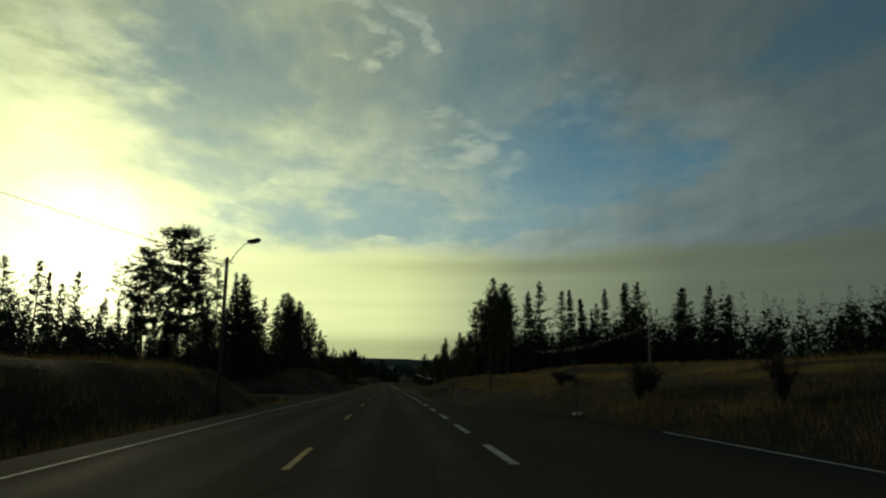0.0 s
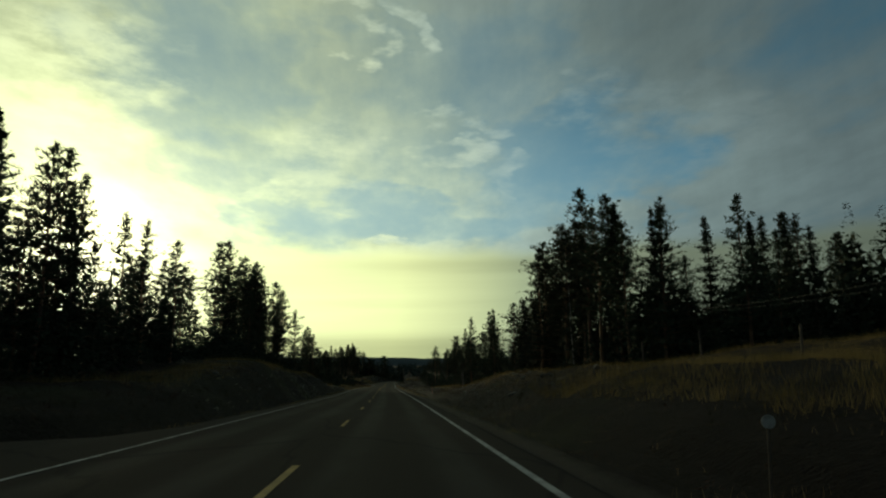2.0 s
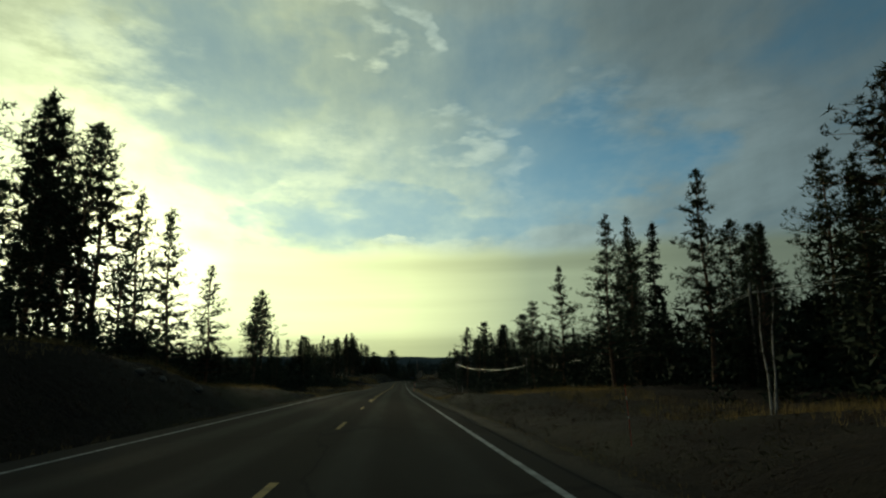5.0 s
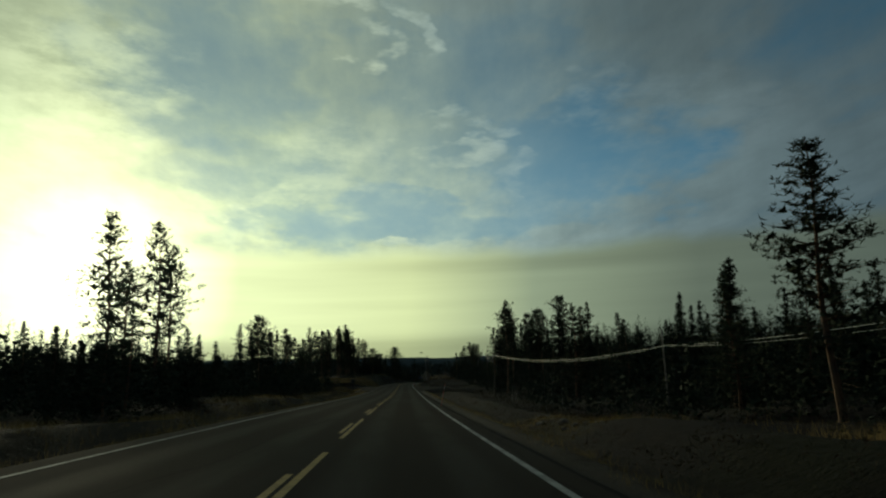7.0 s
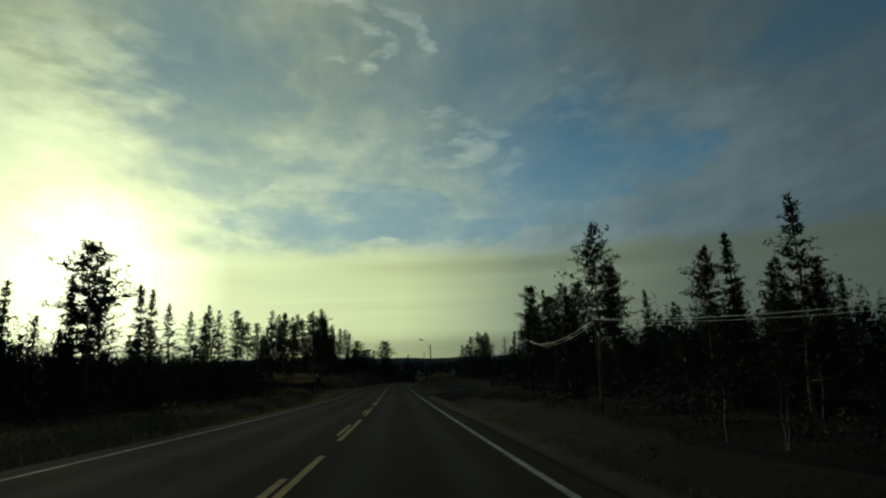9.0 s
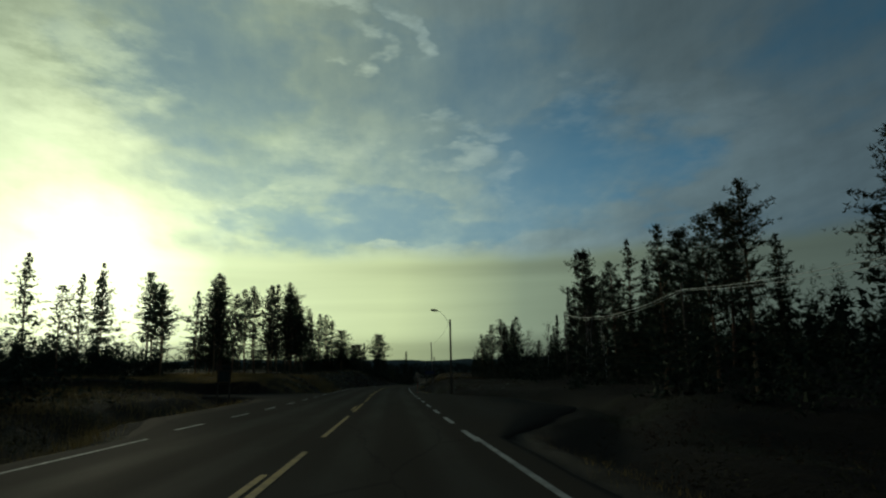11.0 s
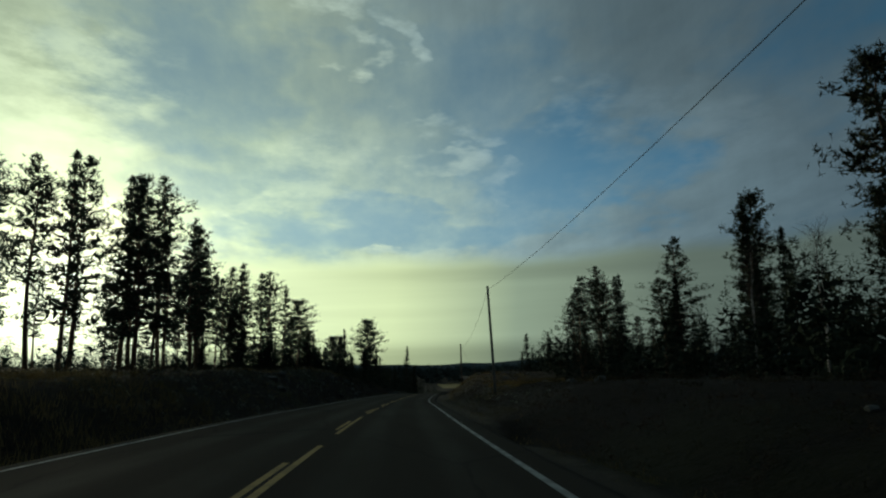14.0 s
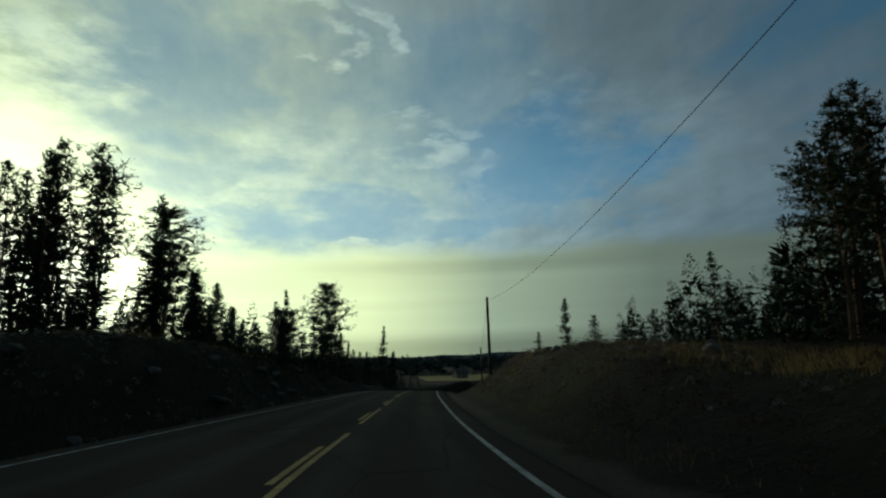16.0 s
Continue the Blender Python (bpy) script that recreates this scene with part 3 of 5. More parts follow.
# ---------------------------------------------------------------- trees
def needles_at(rng, centres, sizes, count, lift, slim):
    """Tufts of needles: thin blades that fan out and up round each centre, as one array of triangles."""
    n = len(centres) * count
    c = np.repeat(np.asarray(centres), count, axis=0)
    size = np.repeat(np.asarray(sizes), count)
    d = rng.normal(0, 1, (n, 3)) * (1, 1, 0.7) + (0, 0, lift)
    d /= np.linalg.norm(d, axis=1)[:, None] + 1e-6
    e = np.cross(d, rng.normal(0, 1, (n, 3)))
    e /= np.linalg.norm(e, axis=1)[:, None] + 1e-6
    o = c + d * (size * rng.uniform(-0.25, 0.25, n))[:, None]
    e *= (size * slim * rng.uniform(0.7, 1.3, n))[:, None]
    tip = o + d * (size * rng.uniform(0.5, 1.0, n))[:, None]
    return np.stack([o - e, o + e, tip], 1).reshape(-1, 3)


def conifer(kind, height, bare, spread, whorls, droop, seed, profile, bark, needles, label, rich):
    """A conifer: a tapered, slightly bent trunk with limbs, and a crown of needle tufts in flat pads along them."""
    rng = np.random.default_rng(seed)
    pine = droop >= 0
    full = profile is broad_profile
    tree = new(kind)
    bm = bmesh.new()
    lean = rng.uniform(-0.022, 0.022, 2)
    wave = rng.uniform(0, 6)

    def axis(h):
        return Vector((lean[0] * h + 0.10 * math.sin(h * 0.5 + wave), lean[1] * h + 0.10 * math.cos(h * 0.43 + wave), h))
    r0 = height * 0.0115
    hs = [-0.4, 0.0, 0.5] + [height * k / 8 for k in range(1, 9)]
    tube(bm, [axis(h) for h in hs], [r0 * 1.5, r0 * 1.3, r0] + [max(0.012, r0 * (1 - 0.9 * k / 8)) for k in range(1, 9)], 8 if rich else 6)
    tufts_, sizes, inner, inner_size = [], [], [], []
    turn = 0.0
    for w in range(whorls):
        f = min(1.0, max(0.0, (w + rng.uniform(-0.3, 0.3) * (2.2 if full else 1)) / (whorls - 1)))
        h = height * (bare + (0.97 - bare) * f)
        reach = spread * profile(f) * rng.uniform(0.72, 1.28)
        limbs = int(rng.integers(4, 7)) if rich else int(rng.integers(4, 6))
        turn += 0.8
        # now and then a whorl has lost a side
        gap = rng.uniform(0, math.tau) if rng.random() < (0.5 if pine else 0.15) else None
        for b in range(limbs):
            a = turn + math.tau * b / limbs + rng.normal(0, 0.25)
            if gap is not None and math.cos(a - gap) > 0.55:
                continue
            length = reach * rng.uniform(0.45, 1.2)
            slope = (droop + 0.55 * f) * length * rng.uniform(0.7, 1.3)
            root = axis(min(h, height))
            tip = root + Vector((math.cos(a) * length, math.sin(a) * length, min(slope, max(0.05, height - 0.25 - h))))
            mid = root.lerp(tip, 0.55) + Vector((0, 0, 0.04 * length if pine else -0.10 * length))
            if length > (0.7 if rich else 1.6):
                bent = rich and pine and length > 1.0
                tube(bm, [root, mid, tip] if bent else [root, tip], [0.035 * (1.2 - f) + 0.012, 0.02, 0.006] if bent else [0.03, 0.006], 3, cap=False)
            count = 3 + int(length * (8.5 if full else 4.4 if rich else 2.8))
            g = 1 - 0.68 * rng.random(count) ** 1.2 if pine else (np.arange(count) + rng.random(count)) / count
            R, Mi, Ti = np.array(root), np.array(mid), np.array(tip)
            k = g[:, None]
            p = np.where(k < 0.55, R + (Mi - R) * k / 0.55, Mi + (Ti - Mi) * (k - 0.55) / 0.45)
            side = rng.normal(0, 0.18, count) * length * g
            p = p + np.stack([-math.sin(a) * side, math.cos(a) * side, rng.normal(0.02, 0.24 if full else 0.10, count)], 1)
            tufts_.append(p)
            sizes.append((0.36 if pine else 0.34) * rng.uniform(0.7, 1.2, count) * (1.0 if rich else 1.25))
            # close-set twigs near the stem
            few = 4 if full else 2 if pine else 3
            q = rng.uniform(0.15, 0.62, few)[:, None]
            inner.append(R + (Mi - R) * q / 0.55 + rng.normal(0, 0.12, (few, 3)))
            inner_size.append(np.full(few, min(0.85, 0.30 + 0.16 * length)))
    verts = [needles_at(rng, np.concatenate(tufts_), np.concatenate(sizes), 8 if full else 5 if rich else 4, 0.6 if pine else -0.1, 0.075 if full else 0.088 if rich else 0.13),
             needles_at(rng, np.concatenate(inner), np.concatenate(inner_size), 3, 0.3, 0.20),
             needles_at(rng, [axis(height - 0.12), axis(height - 0.4), axis(height - 0.7)], [0.30, 0.36, 0.42], 14 if rich else 8, 1.2, 0.09)]
    verts = np.concatenate(verts)
    # dead twigs under the crown
    if bare > 0.25:
        for _ in range(12 if rich else 5):
            h = height * rng.uniform(bare * 0.35, bare)
            a, length = rng.uniform(0, math.tau), rng.uniform(0.5, 1.6)
            root = axis(h)
            tube(bm, [root, root + Vector((math.cos(a) * length, math.sin(a) * length, rng.uniform(-0.3, 0.25) * length))], [0.02, 0.006], 3, cap=False)
    part("trunk", bm, bark, tree)
    data_part("crown", verts.tolist(), np.arange(len(verts)).reshape(-1, 3).tolist(), needles, tree)
    return tagged(tree, label, "tree", "roadside conifers")


def birch(seed, height, label):
    rng = random.Random(seed)
    tree = new("birch_tree")
    bm = bmesh.new()
    stems = rng.choice((1, 2, 2))
    tips = []
    for s in range(stems):
        bend = Vector((rng.uniform(-0.10, 0.10), rng.uniform(-0.10, 0.10), 1))
        pts = [Vector((0.12 * s, 0, -0.3))]
        for k in range(1, 7):
            pts.append(Vector((bend.x * height * k / 6 + 0.12 * s + 0.06 * math.sin(k * 1.7 + seed), bend.y * height * k / 6 + 0.05 * math.cos(k * 2.1 + seed), height * k / 6)))
        tube(bm, pts, [0.055, 0.05, 0.042, 0.034, 0.026, 0.017, 0.008], 7)
        tips.append(pts)
    part("trunk", bm, M_BIRCH, tree)
    bm = bmesh.new()
    for pts in tips:
        for _ in range(34):
            k = rng.uniform(2.2, 5.9)
            i = int(k)
            root = pts[i].lerp(pts[min(i + 1, 6)], k - i)
            a, length = rng.uniform(0, math.tau), height * rng.uniform(0.06, 0.20)
            mid = root + Vector((math.cos(a) * length * 0.5, math.sin(a) * length * 0.5, length * 0.55))
            tip = mid + Vector((math.cos(a) * length * 0.5, math.sin(a) * length * 0.5, length * rng.uniform(0.0, 0.5)))
            tube(bm, [root, mid, tip], [0.010, 0.006, 0.002], 3, cap=False)
            for _ in range(4):
                q = mid.lerp(tip, rng.random())
                tube(bm, [q, q + Vector((rng.gauss(0, 0.16), rng.gauss(0, 0.16), rng.uniform(-0.05, 0.3)))], [0.004, 0.0015], 3, cap=False)
    part("crown", bm, M_TWIG, tree, "bare leafless twigs")
    return tagged(tree, label, "tree", "roadside birches")


def tall_profile(f):
    return min(1.0, 0.5 + 1.5 * f) * (1.05 - 0.86 * f**1.7)


def broad_profile(f):
    return min(1.0, 0.55 + 1.3 * f) * (1 - 0.70 * f**3.0)


def slim_profile(f):
    return 0.92 * (1 - f) ** 0.85 + 0.22 * (1 - f) + 0.09


def spruce_profile(f):
    return (1 - f) ** 0.85 + 0.06


KINDS = {}
UNIT = 15.0


def make_kinds():
    spec = {
        "tall_pine": [(0.32, 2.9, 22, 0.10, 11), (0.26, 2.8, 23, 0.06, 12), (0.40, 3.1, 19, 0.12, 13)],
        "broad_pine": [(0.36, 2.75, 19, 0.16, 21), (0.32, 2.6, 20, 0.20, 22)],
        "slim_pine": [(0.16, 2.9, 25, 0.06, 31), (0.12, 3.1, 26, 0.02, 32), (0.20, 2.7, 24, 0.08, 33)],
        "spruce": [(0.05, 2.9, 30, -0.22, 41), (0.03, 2.6, 31, -0.18, 42), (0.08, 3.1, 29, -0.26, 43)],
    }
    labels = {
        "tall_pine": "tall dark Scots pine with a bare trunk and ragged crown",
        "broad_pine": "old broad-crowned Scots pine with heavy open branches",
        "slim_pine": "slender dark pine with needles most of the way down",
        "spruce": "dark conical Norway spruce with drooping branches",
    }
    names = {"tall_pine": "pine_tree", "broad_pine": "pine_tree", "slim_pine": "pine_tree", "spruce": "spruce_tree"}
    profile = {"tall_pine": tall_profile, "broad_pine": broad_profile, "slim_pine": slim_profile, "spruce": spruce_profile}
    for kind, rows in spec.items():
        for bare, spread, whorls, droop, seed in rows:
            spruce = kind == "spruce"
            for rich in (True, False):
                tree = conifer(names[kind], UNIT, bare, spread, whorls, droop, seed + 50 * (not rich), profile[kind],
                               M_BARK if spruce else M_BARK_RED, M_SPRUCE if spruce else M_PINE, labels[kind], rich)
                KINDS.setdefault(kind if rich else "far_" + kind, []).append(tree)
    KINDS["birch"] = [birch(51, 5.0, "thin young white-stemmed birch without leaves"), birch(52, 5.0, "thin young white-stemmed birch without leaves")]


make_kinds()
USED = set()
TREES = random.Random(7)


def plant(kind, x, y, height, width=1.0, sink=0.15):
    """Sets one tree on the ground, turned and stretched by chance."""
    src = TREES.choice(KINDS[kind])
    unit = 5.0 if kind == "birch" else UNIT
    s = height / unit
    w = s * width * TREES.uniform(0.9, 1.12)
    m = pose(x, y, land(x, y) - sink, 0, 0, TREES.uniform(0, 360)) @ Matrix.Diagonal((w, w, s, 1))
    if src.name not in USED:
        USED.add(src.name)
        src.matrix_basis = m
        return src
    twin = copy_thing(src, m)
    twin.matrix_basis = m
    return twin


def stand(kind, places, width=1.0):
    """Trees at (x, y, height of the tip)."""
    for x, y, top in places:
        h = max(3.0, top + 0.1 - land(x, y))
        # short trees are broader for their height than tall ones
        plant(kind, x, y, h, width * (1.0 + 0.035 * max(0, 14 - h)))


stand("broad_pine", [(-23.5, 72.5, 17.6), (-26.9, 72.9, 15.5)], 1.45)
stand("slim_pine", [(-23.4, 88.1, 15.9), (-21.6, 88.7, 12.7), (-19.7, 102, 13.6), (-23.3, 105.8, 15.1)])
stand("spruce", [(-19.3, 81.9, 14.2), (-19.7, 90.6, 13)])
stand("tall_pine", [(-24.2, 81.9, 17.8)])
stand("slim_pine", [(20.3, 99.3, 14.1)])
stand("spruce", [(17.5, 101.1, 14.9), (30.1, 103.3, 14.1), (21.7, 103.5, 15.2)])
stand("slim_pine", [(-19, 175, 14), (-23, 178.2, 16.1)])
stand("spruce", [(-23.8, 118.1, 9.3)])
stand("tall_pine", [(-22.1, 130.6, 17.8), (-29, 139.6, 16.3), (-20.8, 146, 16.8), (-23.6, 148.8, 17.9), (-19.9, 162.7, 15.9), (-24.1, 167.6, 18.6), (-21.3, 168, 18.1), (-26.3, 168.7, 19.9)])
stand("slim_pine", [(14.2, 115.3, 13.9), (43.7, 120.8, 19.3), (46.9, 122.1, 19.7), (61.4, 135.7, 20.5), (20.7, 149.2, 13.5), (77.1, 154.7, 23.9), (16, 160, 12.3), (86.8, 163.2, 22.9), (13.1, 169.1, 11.9), (17.8, 177.5, 13.7), (30.8, 181.5, 13.6), (14.1, 187.1, 11.1)])
stand("spruce", [(30.6, 112.1, 16.7), (37.5, 113.9, 17.1), (42.3, 117.6, 18.7), (14.1, 123.1, 9.6)])
stand("tall_pine", [(63.1, 138.9, 21.1), (17.9, 142.1, 11.8), (24.9, 153.6, 14.5), (24, 172.7, 12.3), (19.1, 182, 12.9), (12.6, 195, 8.6)])
stand("slim_pine", [(-25.5, 302.3, 9.7)])
stand("spruce", [(-23, 274.6, 8.2), (-23.6, 278.4, 8.4)])
stand("tall_pine", [(-24.2, 232.7, 15.2), (-26.9, 242.5, 15.2)])
stand("slim_pine", [(18.6, 254.3, 9.1), (23.1, 259.1, 6.5), (29.5, 286.4, 12.7), (16.3, 314.5, 10.7)])
stand("spruce", [(21.1, 256.5, 5.6), (18.6, 261.1, 8.6), (12.7, 278.4, 7.7), (42.8, 284.9, 9.1)])
stand("tall_pine", [(12.4, 269.9, 11.5), (27.2, 282.8, 11.5), (24, 300.9, 13)])
stand("slim_pine", [(-28.6, 356.7, 12.1), (-26, 359.1, 14.5), (-32.6, 378.2, 17.2), (-23.6, 382.4, 16.1), (-21.1, 387.6, 16.1), (-25.1, 395.5, 18.7), (-67.1, 404.6, 12.1), (-23.4, 407.7, 18.2), (-31.6, 421, 19.3), (-23.4, 430.3, 16.3)])
stand("tall_pine", [(-28.3, 343.5, 11.1), (-25.8, 354.8, 14.1), (-24.4, 359, 11.9), (-34.9, 359.2, 13.7), (-29.4, 370.1, 15.3), (-27.8, 381.2, 15.7), (-27.2, 385.2, 16.8), (-24.9, 386.2, 17.2), (-19.3, 388.4, 12), (-22.7, 390.6, 17.2), (-24, 412.7, 18.4), (-25.1, 416.7, 16.9), (-27.3, 423, 19.6), (-19.5, 429.3, 16.1), (-24.4, 434.2, 18.2), (-29.1, 439.9, 17.8)])
stand("broad_pine", [(32, 345.3, 17.5), (38.8, 347.4, 21), (25.5, 363, 12.9)])
stand("slim_pine", [(25, 344.2, 16), (70.2, 346.2, 15.1), (31.4, 349.7, 15.9), (14.3, 399.2, 8.8), (35.6, 406.7, 19.1), (23.7, 415.5, 12.4), (15.6, 417.3, 6.1)])
stand("spruce", [(15.7, 381.8, 6.8), (33.3, 401.9, 17.6), (22.4, 411.2, 11.9), (18.6, 416.4, 5.9)])
stand("tall_pine", [(22.4, 342.5, 13), (26.7, 354.6, 11.5), (26.4, 358.2, 14.3), (16.5, 409.1, 9.5)])
stand("broad_pine", [(-8.6, 491.7, 15.8), (-17.9, 503.7, 12.9), (-16.5, 509.9, 13.5)], 1.35)
stand("slim_pine", [(-19.6, 441.4, 16.1)])
stand("tall_pine", [(-17.4, 453.2, 10.1)])
stand("slim_pine", [(30.8, 511, 8.4)])
stand("spruce", [(23.5, 469.6, 10)])
stand("tall_pine", [(43.3, 443, 14.4), (29.2, 474.3, 8.1)])
stand("slim_pine", [(-34.5, 60, 12.1), (-34.5, 66, 12.7), (-30.4, 62, 9.9), (-20.8, 91, 15.5), (-21.5, 95, 15.1)])
stand("spruce", [(22, 140, 16.8), (-13.7, 430, 7.6), (-23.3, 264, 7.3)])
stand("tall_pine", [(16.6, 106.1, 17.7), (18.2, 104.6, 16.6), (17.2, 100.6, 14.7), (17.0, 98.1, 12.6), (16.4, 113.8, 15.7), (21, 156.6, 12.2), (17, 146.5, 11.8), (16.2, 102, 14.9)])
stand("slim_pine", [(21, 163.5, 9.8), (-27.9, 367.4, 13.7), (24, 108, 17.5)])
stand("broad_pine", [(-16.1, 432.6, 12.6)], 1.3)

stand("tall_pine", [(17.9, 410.3, 11.5), (21.9, 413.2, 11.0), (21.9, 417.5, 12.4), (-26, 431, 15.5), (-22, 436, 17), (-27, 438, 18.5), (-18.4, 105.1, 12.6), (-25, 434, 14), (-29, 432, 16)])
stand("slim_pine", [(-15.7, 173.8, 9.2), (-18.1, 457.2, 10.9), (-17.0, 444, 9.5), (21.9, 438.8, 5.3), (-20.5, 128, 13.2)])
stand("spruce", [(19.9, 440.9, 4.5), (-18.1, 472, 8.4), (-7, 541, 9.5), (-11, 530, 9)])

stand("tall_pine", [(19.6, 121.4, 18.3), (16.3, 121.8, 15.9), (21.5, 124, 17.5)])

stand("tall_pine", [(-21, 133, 18.3), (18.5, 130, 15.5), (19.3, 308, 12.2), (19.3, 312.9, 11), (-22.2, 218.1, 12.3), (-24.2, 225.8, 10.3), (-19, 86, 14.2)])
stand("slim_pine", [(19, 215, 7.2), (15.0, 206.5, 5.4)])

stand("tall_pine", [(19.2, 389, 11.2), (19.2, 392, 8.4), (-22.8, 397.3, 19.3), (18, 111.5, 11.5), (18, 113.5, 14), (17.5, 118.5, 17.2)])
stand("broad_pine", [(-22.6, 265, 9.6)])
stand("slim_pine", [(-24, 270, 8.0)])
stand("spruce", [(16.8, 209.8, 6.7), (28.4, 347.0, 14.2)])

stand("tall_pine", [(-21.1, 150, 18.6), (-23.7, 153, 19.9), (-26.8, 170, 21.2), (20.3, 411.1, 12.9)])
stand("slim_pine", [(23.9, 147, 12.5), (26.9, 150, 13.6), (23.5, 150, 13.3)])
stand("broad_pine", [(29.3, 377.8, 21.2), (42.7, 416.7, 23.0)])
stand("spruce", [(0.7, 525, 11.5), (-2.6, 521, 6.0), (3.2, 533, 6.5)])


def thicket(kind_weights, y0, y1, u0, u1, count, h0, h1, seed, clear=1.8):
    """Fills a strip of wood beside the road by chance; h0 and h1 are tree heights."""
    rng = random.Random(seed)
    kinds, weights = zip(*kind_weights)
    spots = []
    for _ in range(count * 6):
        if len(spots) >= count:
            break
        y, u = rng.uniform(y0, y1), rng.uniform(u0, u1)
        if any((y - a) ** 2 + (u - b) ** 2 < clear**2 for a, b in spots):
            continue
        spots.append((y, u))
        h = rng.uniform(h0, h1)
        plant("far_" + rng.choices(kinds, weights)[0], road_x(min(y, 640)) + u, y, h, 1.0 + 0.04 * max(0, 12 - h))


DARK = [("spruce", 5), ("slim_pine", 3)]
MIXED = [("spruce", 2), ("slim_pine", 3), ("tall_pine", 2)]
OPEN = [("tall_pine", 4), ("slim_pine", 2)]
# east side: close-grown dark wood behind its edge
thicket(DARK, 92, 200, 20, 36, 22, 8, 12, 101, 3.0)
thicket([("spruce", 3)], 98, 198, 16, 24, 16, 3.5, 7, 103, 2.6)
thicket(MIXED, 126, 172, 17, 29, 12, 9, 13, 104, 2.6)
thicket(DARK, 198, 300, 22, 42, 17, 6, 9.5, 105, 3.0)
thicket(DARK, 225, 290, 34, 48, 12, 10, 12.5, 106, 3.0)
thicket(DARK, 300, 400, 24, 42, 20, 8, 13, 107, 3.0)
thicket(MIXED, 400, 490, 24, 46, 14, 6, 10, 109, 3.2)
# west side: dense at first, then open enough for the light to come through
thicket(DARK, 66, 128, -40, -26, 17, 7, 11.5, 111, 2.8)
thicket(DARK, 0, 60, -42, -26, 9, 6, 9, 113, 3.0)
thicket(OPEN, 128, 185, -40, -26, 22, 8, 14, 114, 2.6)
thicket([("tall_pine", 3)], 124, 176, -27, -18, 12, 8, 12.5, 115, 2.4)
thicket([("spruce", 3), ("slim_pine", 3)], 198, 300, -26, -13, 32, 3, 6.0, 116, 2.6)
thicket([("spruce", 3), ("slim_pine", 2)], 205, 285, -34, -19, 24, 5, 7.5, 117, 2.6)
thicket(OPEN, 338, 460, -46, -30, 18, 9, 15, 118, 3.4)
thicket([("spruce", 3), ("slim_pine", 2)], 425, 500, -24, -11, 18, 3, 6, 119, 2.2)
thicket(MIXED, 455, 545, -36, -14, 18, 6, 11, 120, 3.2)
# young spruces under the western pines and the bushy end of that wood
thicket([("spruce", 1)], 398, 440, -24, -15, 12, 2.2, 4.5, 121, 2.2)
stand("spruce", [(-17.4, 434.5, 10.3), (-15.0, 436.5, 8.6), (-18.9, 427.0, 8.8), (-13.2, 440.5, 6.4), (-21.6, 424.0, 8.0), (-9.6, 489.5, 8.4), (-7.9, 493.5, 9.6), (-12.2, 487.0, 7.2), (-6.9, 490.5, 6.6)], 2.1)


for spare in [tree for trees in KINDS.values() for tree in trees if tree.name not in USED and "birch" not in tree.name]:
    for ob in (*spare.children, spare):
        bpy.data.objects.remove(ob)


def undergrowth(name, strips, mat, label, seed, category="woodland", leaf=(0.12, 0.036), blades=(60, 46), slim=1.0, wide=1.0):
    """Bushes and trees of the wood, joined: strips of (y0, y1, u0, u1, count, lowest, highest); leaf and blades grow with the height."""
    rng = np.random.default_rng(seed)
    blocks = []
    for y0, y1, u0, u1, count, h0, h1 in strips:
        for _ in range(count):
            y, u, h = rng.uniform(y0, y1), rng.uniform(u0, u1), h0 + (h1 - h0) * rng.random() ** 1.5
            x = road_x(min(y, 640)) + u
            if lin(y, LEFT_EDGE) - 1.3 < u < lin(y, RIGHT_EDGE) + 1.3 or y < 480 and noise.noise((x * 0.13, y * 0.13, seed)) < -0.28:
                continue
            n = int(0.8 * (blades[0] + blades[1] * h))
            low = h < 2.6 or wide == 1 and rng.random() < 0.3
            radius = h * rng.uniform(0.45, 0.95) if h < 2.6 else (h * rng.uniform(0.17, 0.27) + 0.25) * slim
            f = rng.random(n) ** (0.8 if low else 1.0 if wide > 1 else 1.25)
            r = radius * ((1.05 - f**2.2) if low else (1.04 - f)) * np.sqrt(rng.random(n))
            a = rng.random(n) * 6.283
            # close-set twigs inside, finer ones towards the tip
            core = (rng.random(n) < (0.4 if h > 2.0 else 0.0)) & (f < 0.74)
            r *= np.where(core, 0.5, 1.0)
            size = (leaf[0] + leaf[1] * h) * np.where(core, 1.6 if wide > 1 else 1.3, 1.0 - 0.45 * f)
            base = np.stack([x + np.cos(a) * r, y + np.sin(a) * r, land(x, y) + h * f * 0.96 - 0.05], 1)
            d = np.stack([np.cos(a), np.sin(a), np.full(n, 0.25)], 1) + rng.normal(0, 0.75, (n, 3))
            d /= np.linalg.norm(d, axis=1)[:, None]
            e = np.cross(d, rng.normal(0, 1, (n, 3)))
            e /= np.linalg.norm(e, axis=1)[:, None] + 1e-6
            e *= (size * rng.uniform(0.11, 0.23, n) * np.where(core, 1.8, 1.15) * (1 + (wide - 1) * (1 - f)))[:, None]
            tip = base + d * (size * rng.uniform(0.8, 1.6, n))[:, None]
            blocks.append(np.stack([base - e, base + e, tip], 1).reshape(-1, 3))
    verts = np.concatenate(blocks)
    faces = np.arange(len(verts)).reshape(-1, 3)
    return tagged(data_object(name, verts.tolist(), faces.tolist(), mat), label, category, kind="stuff")


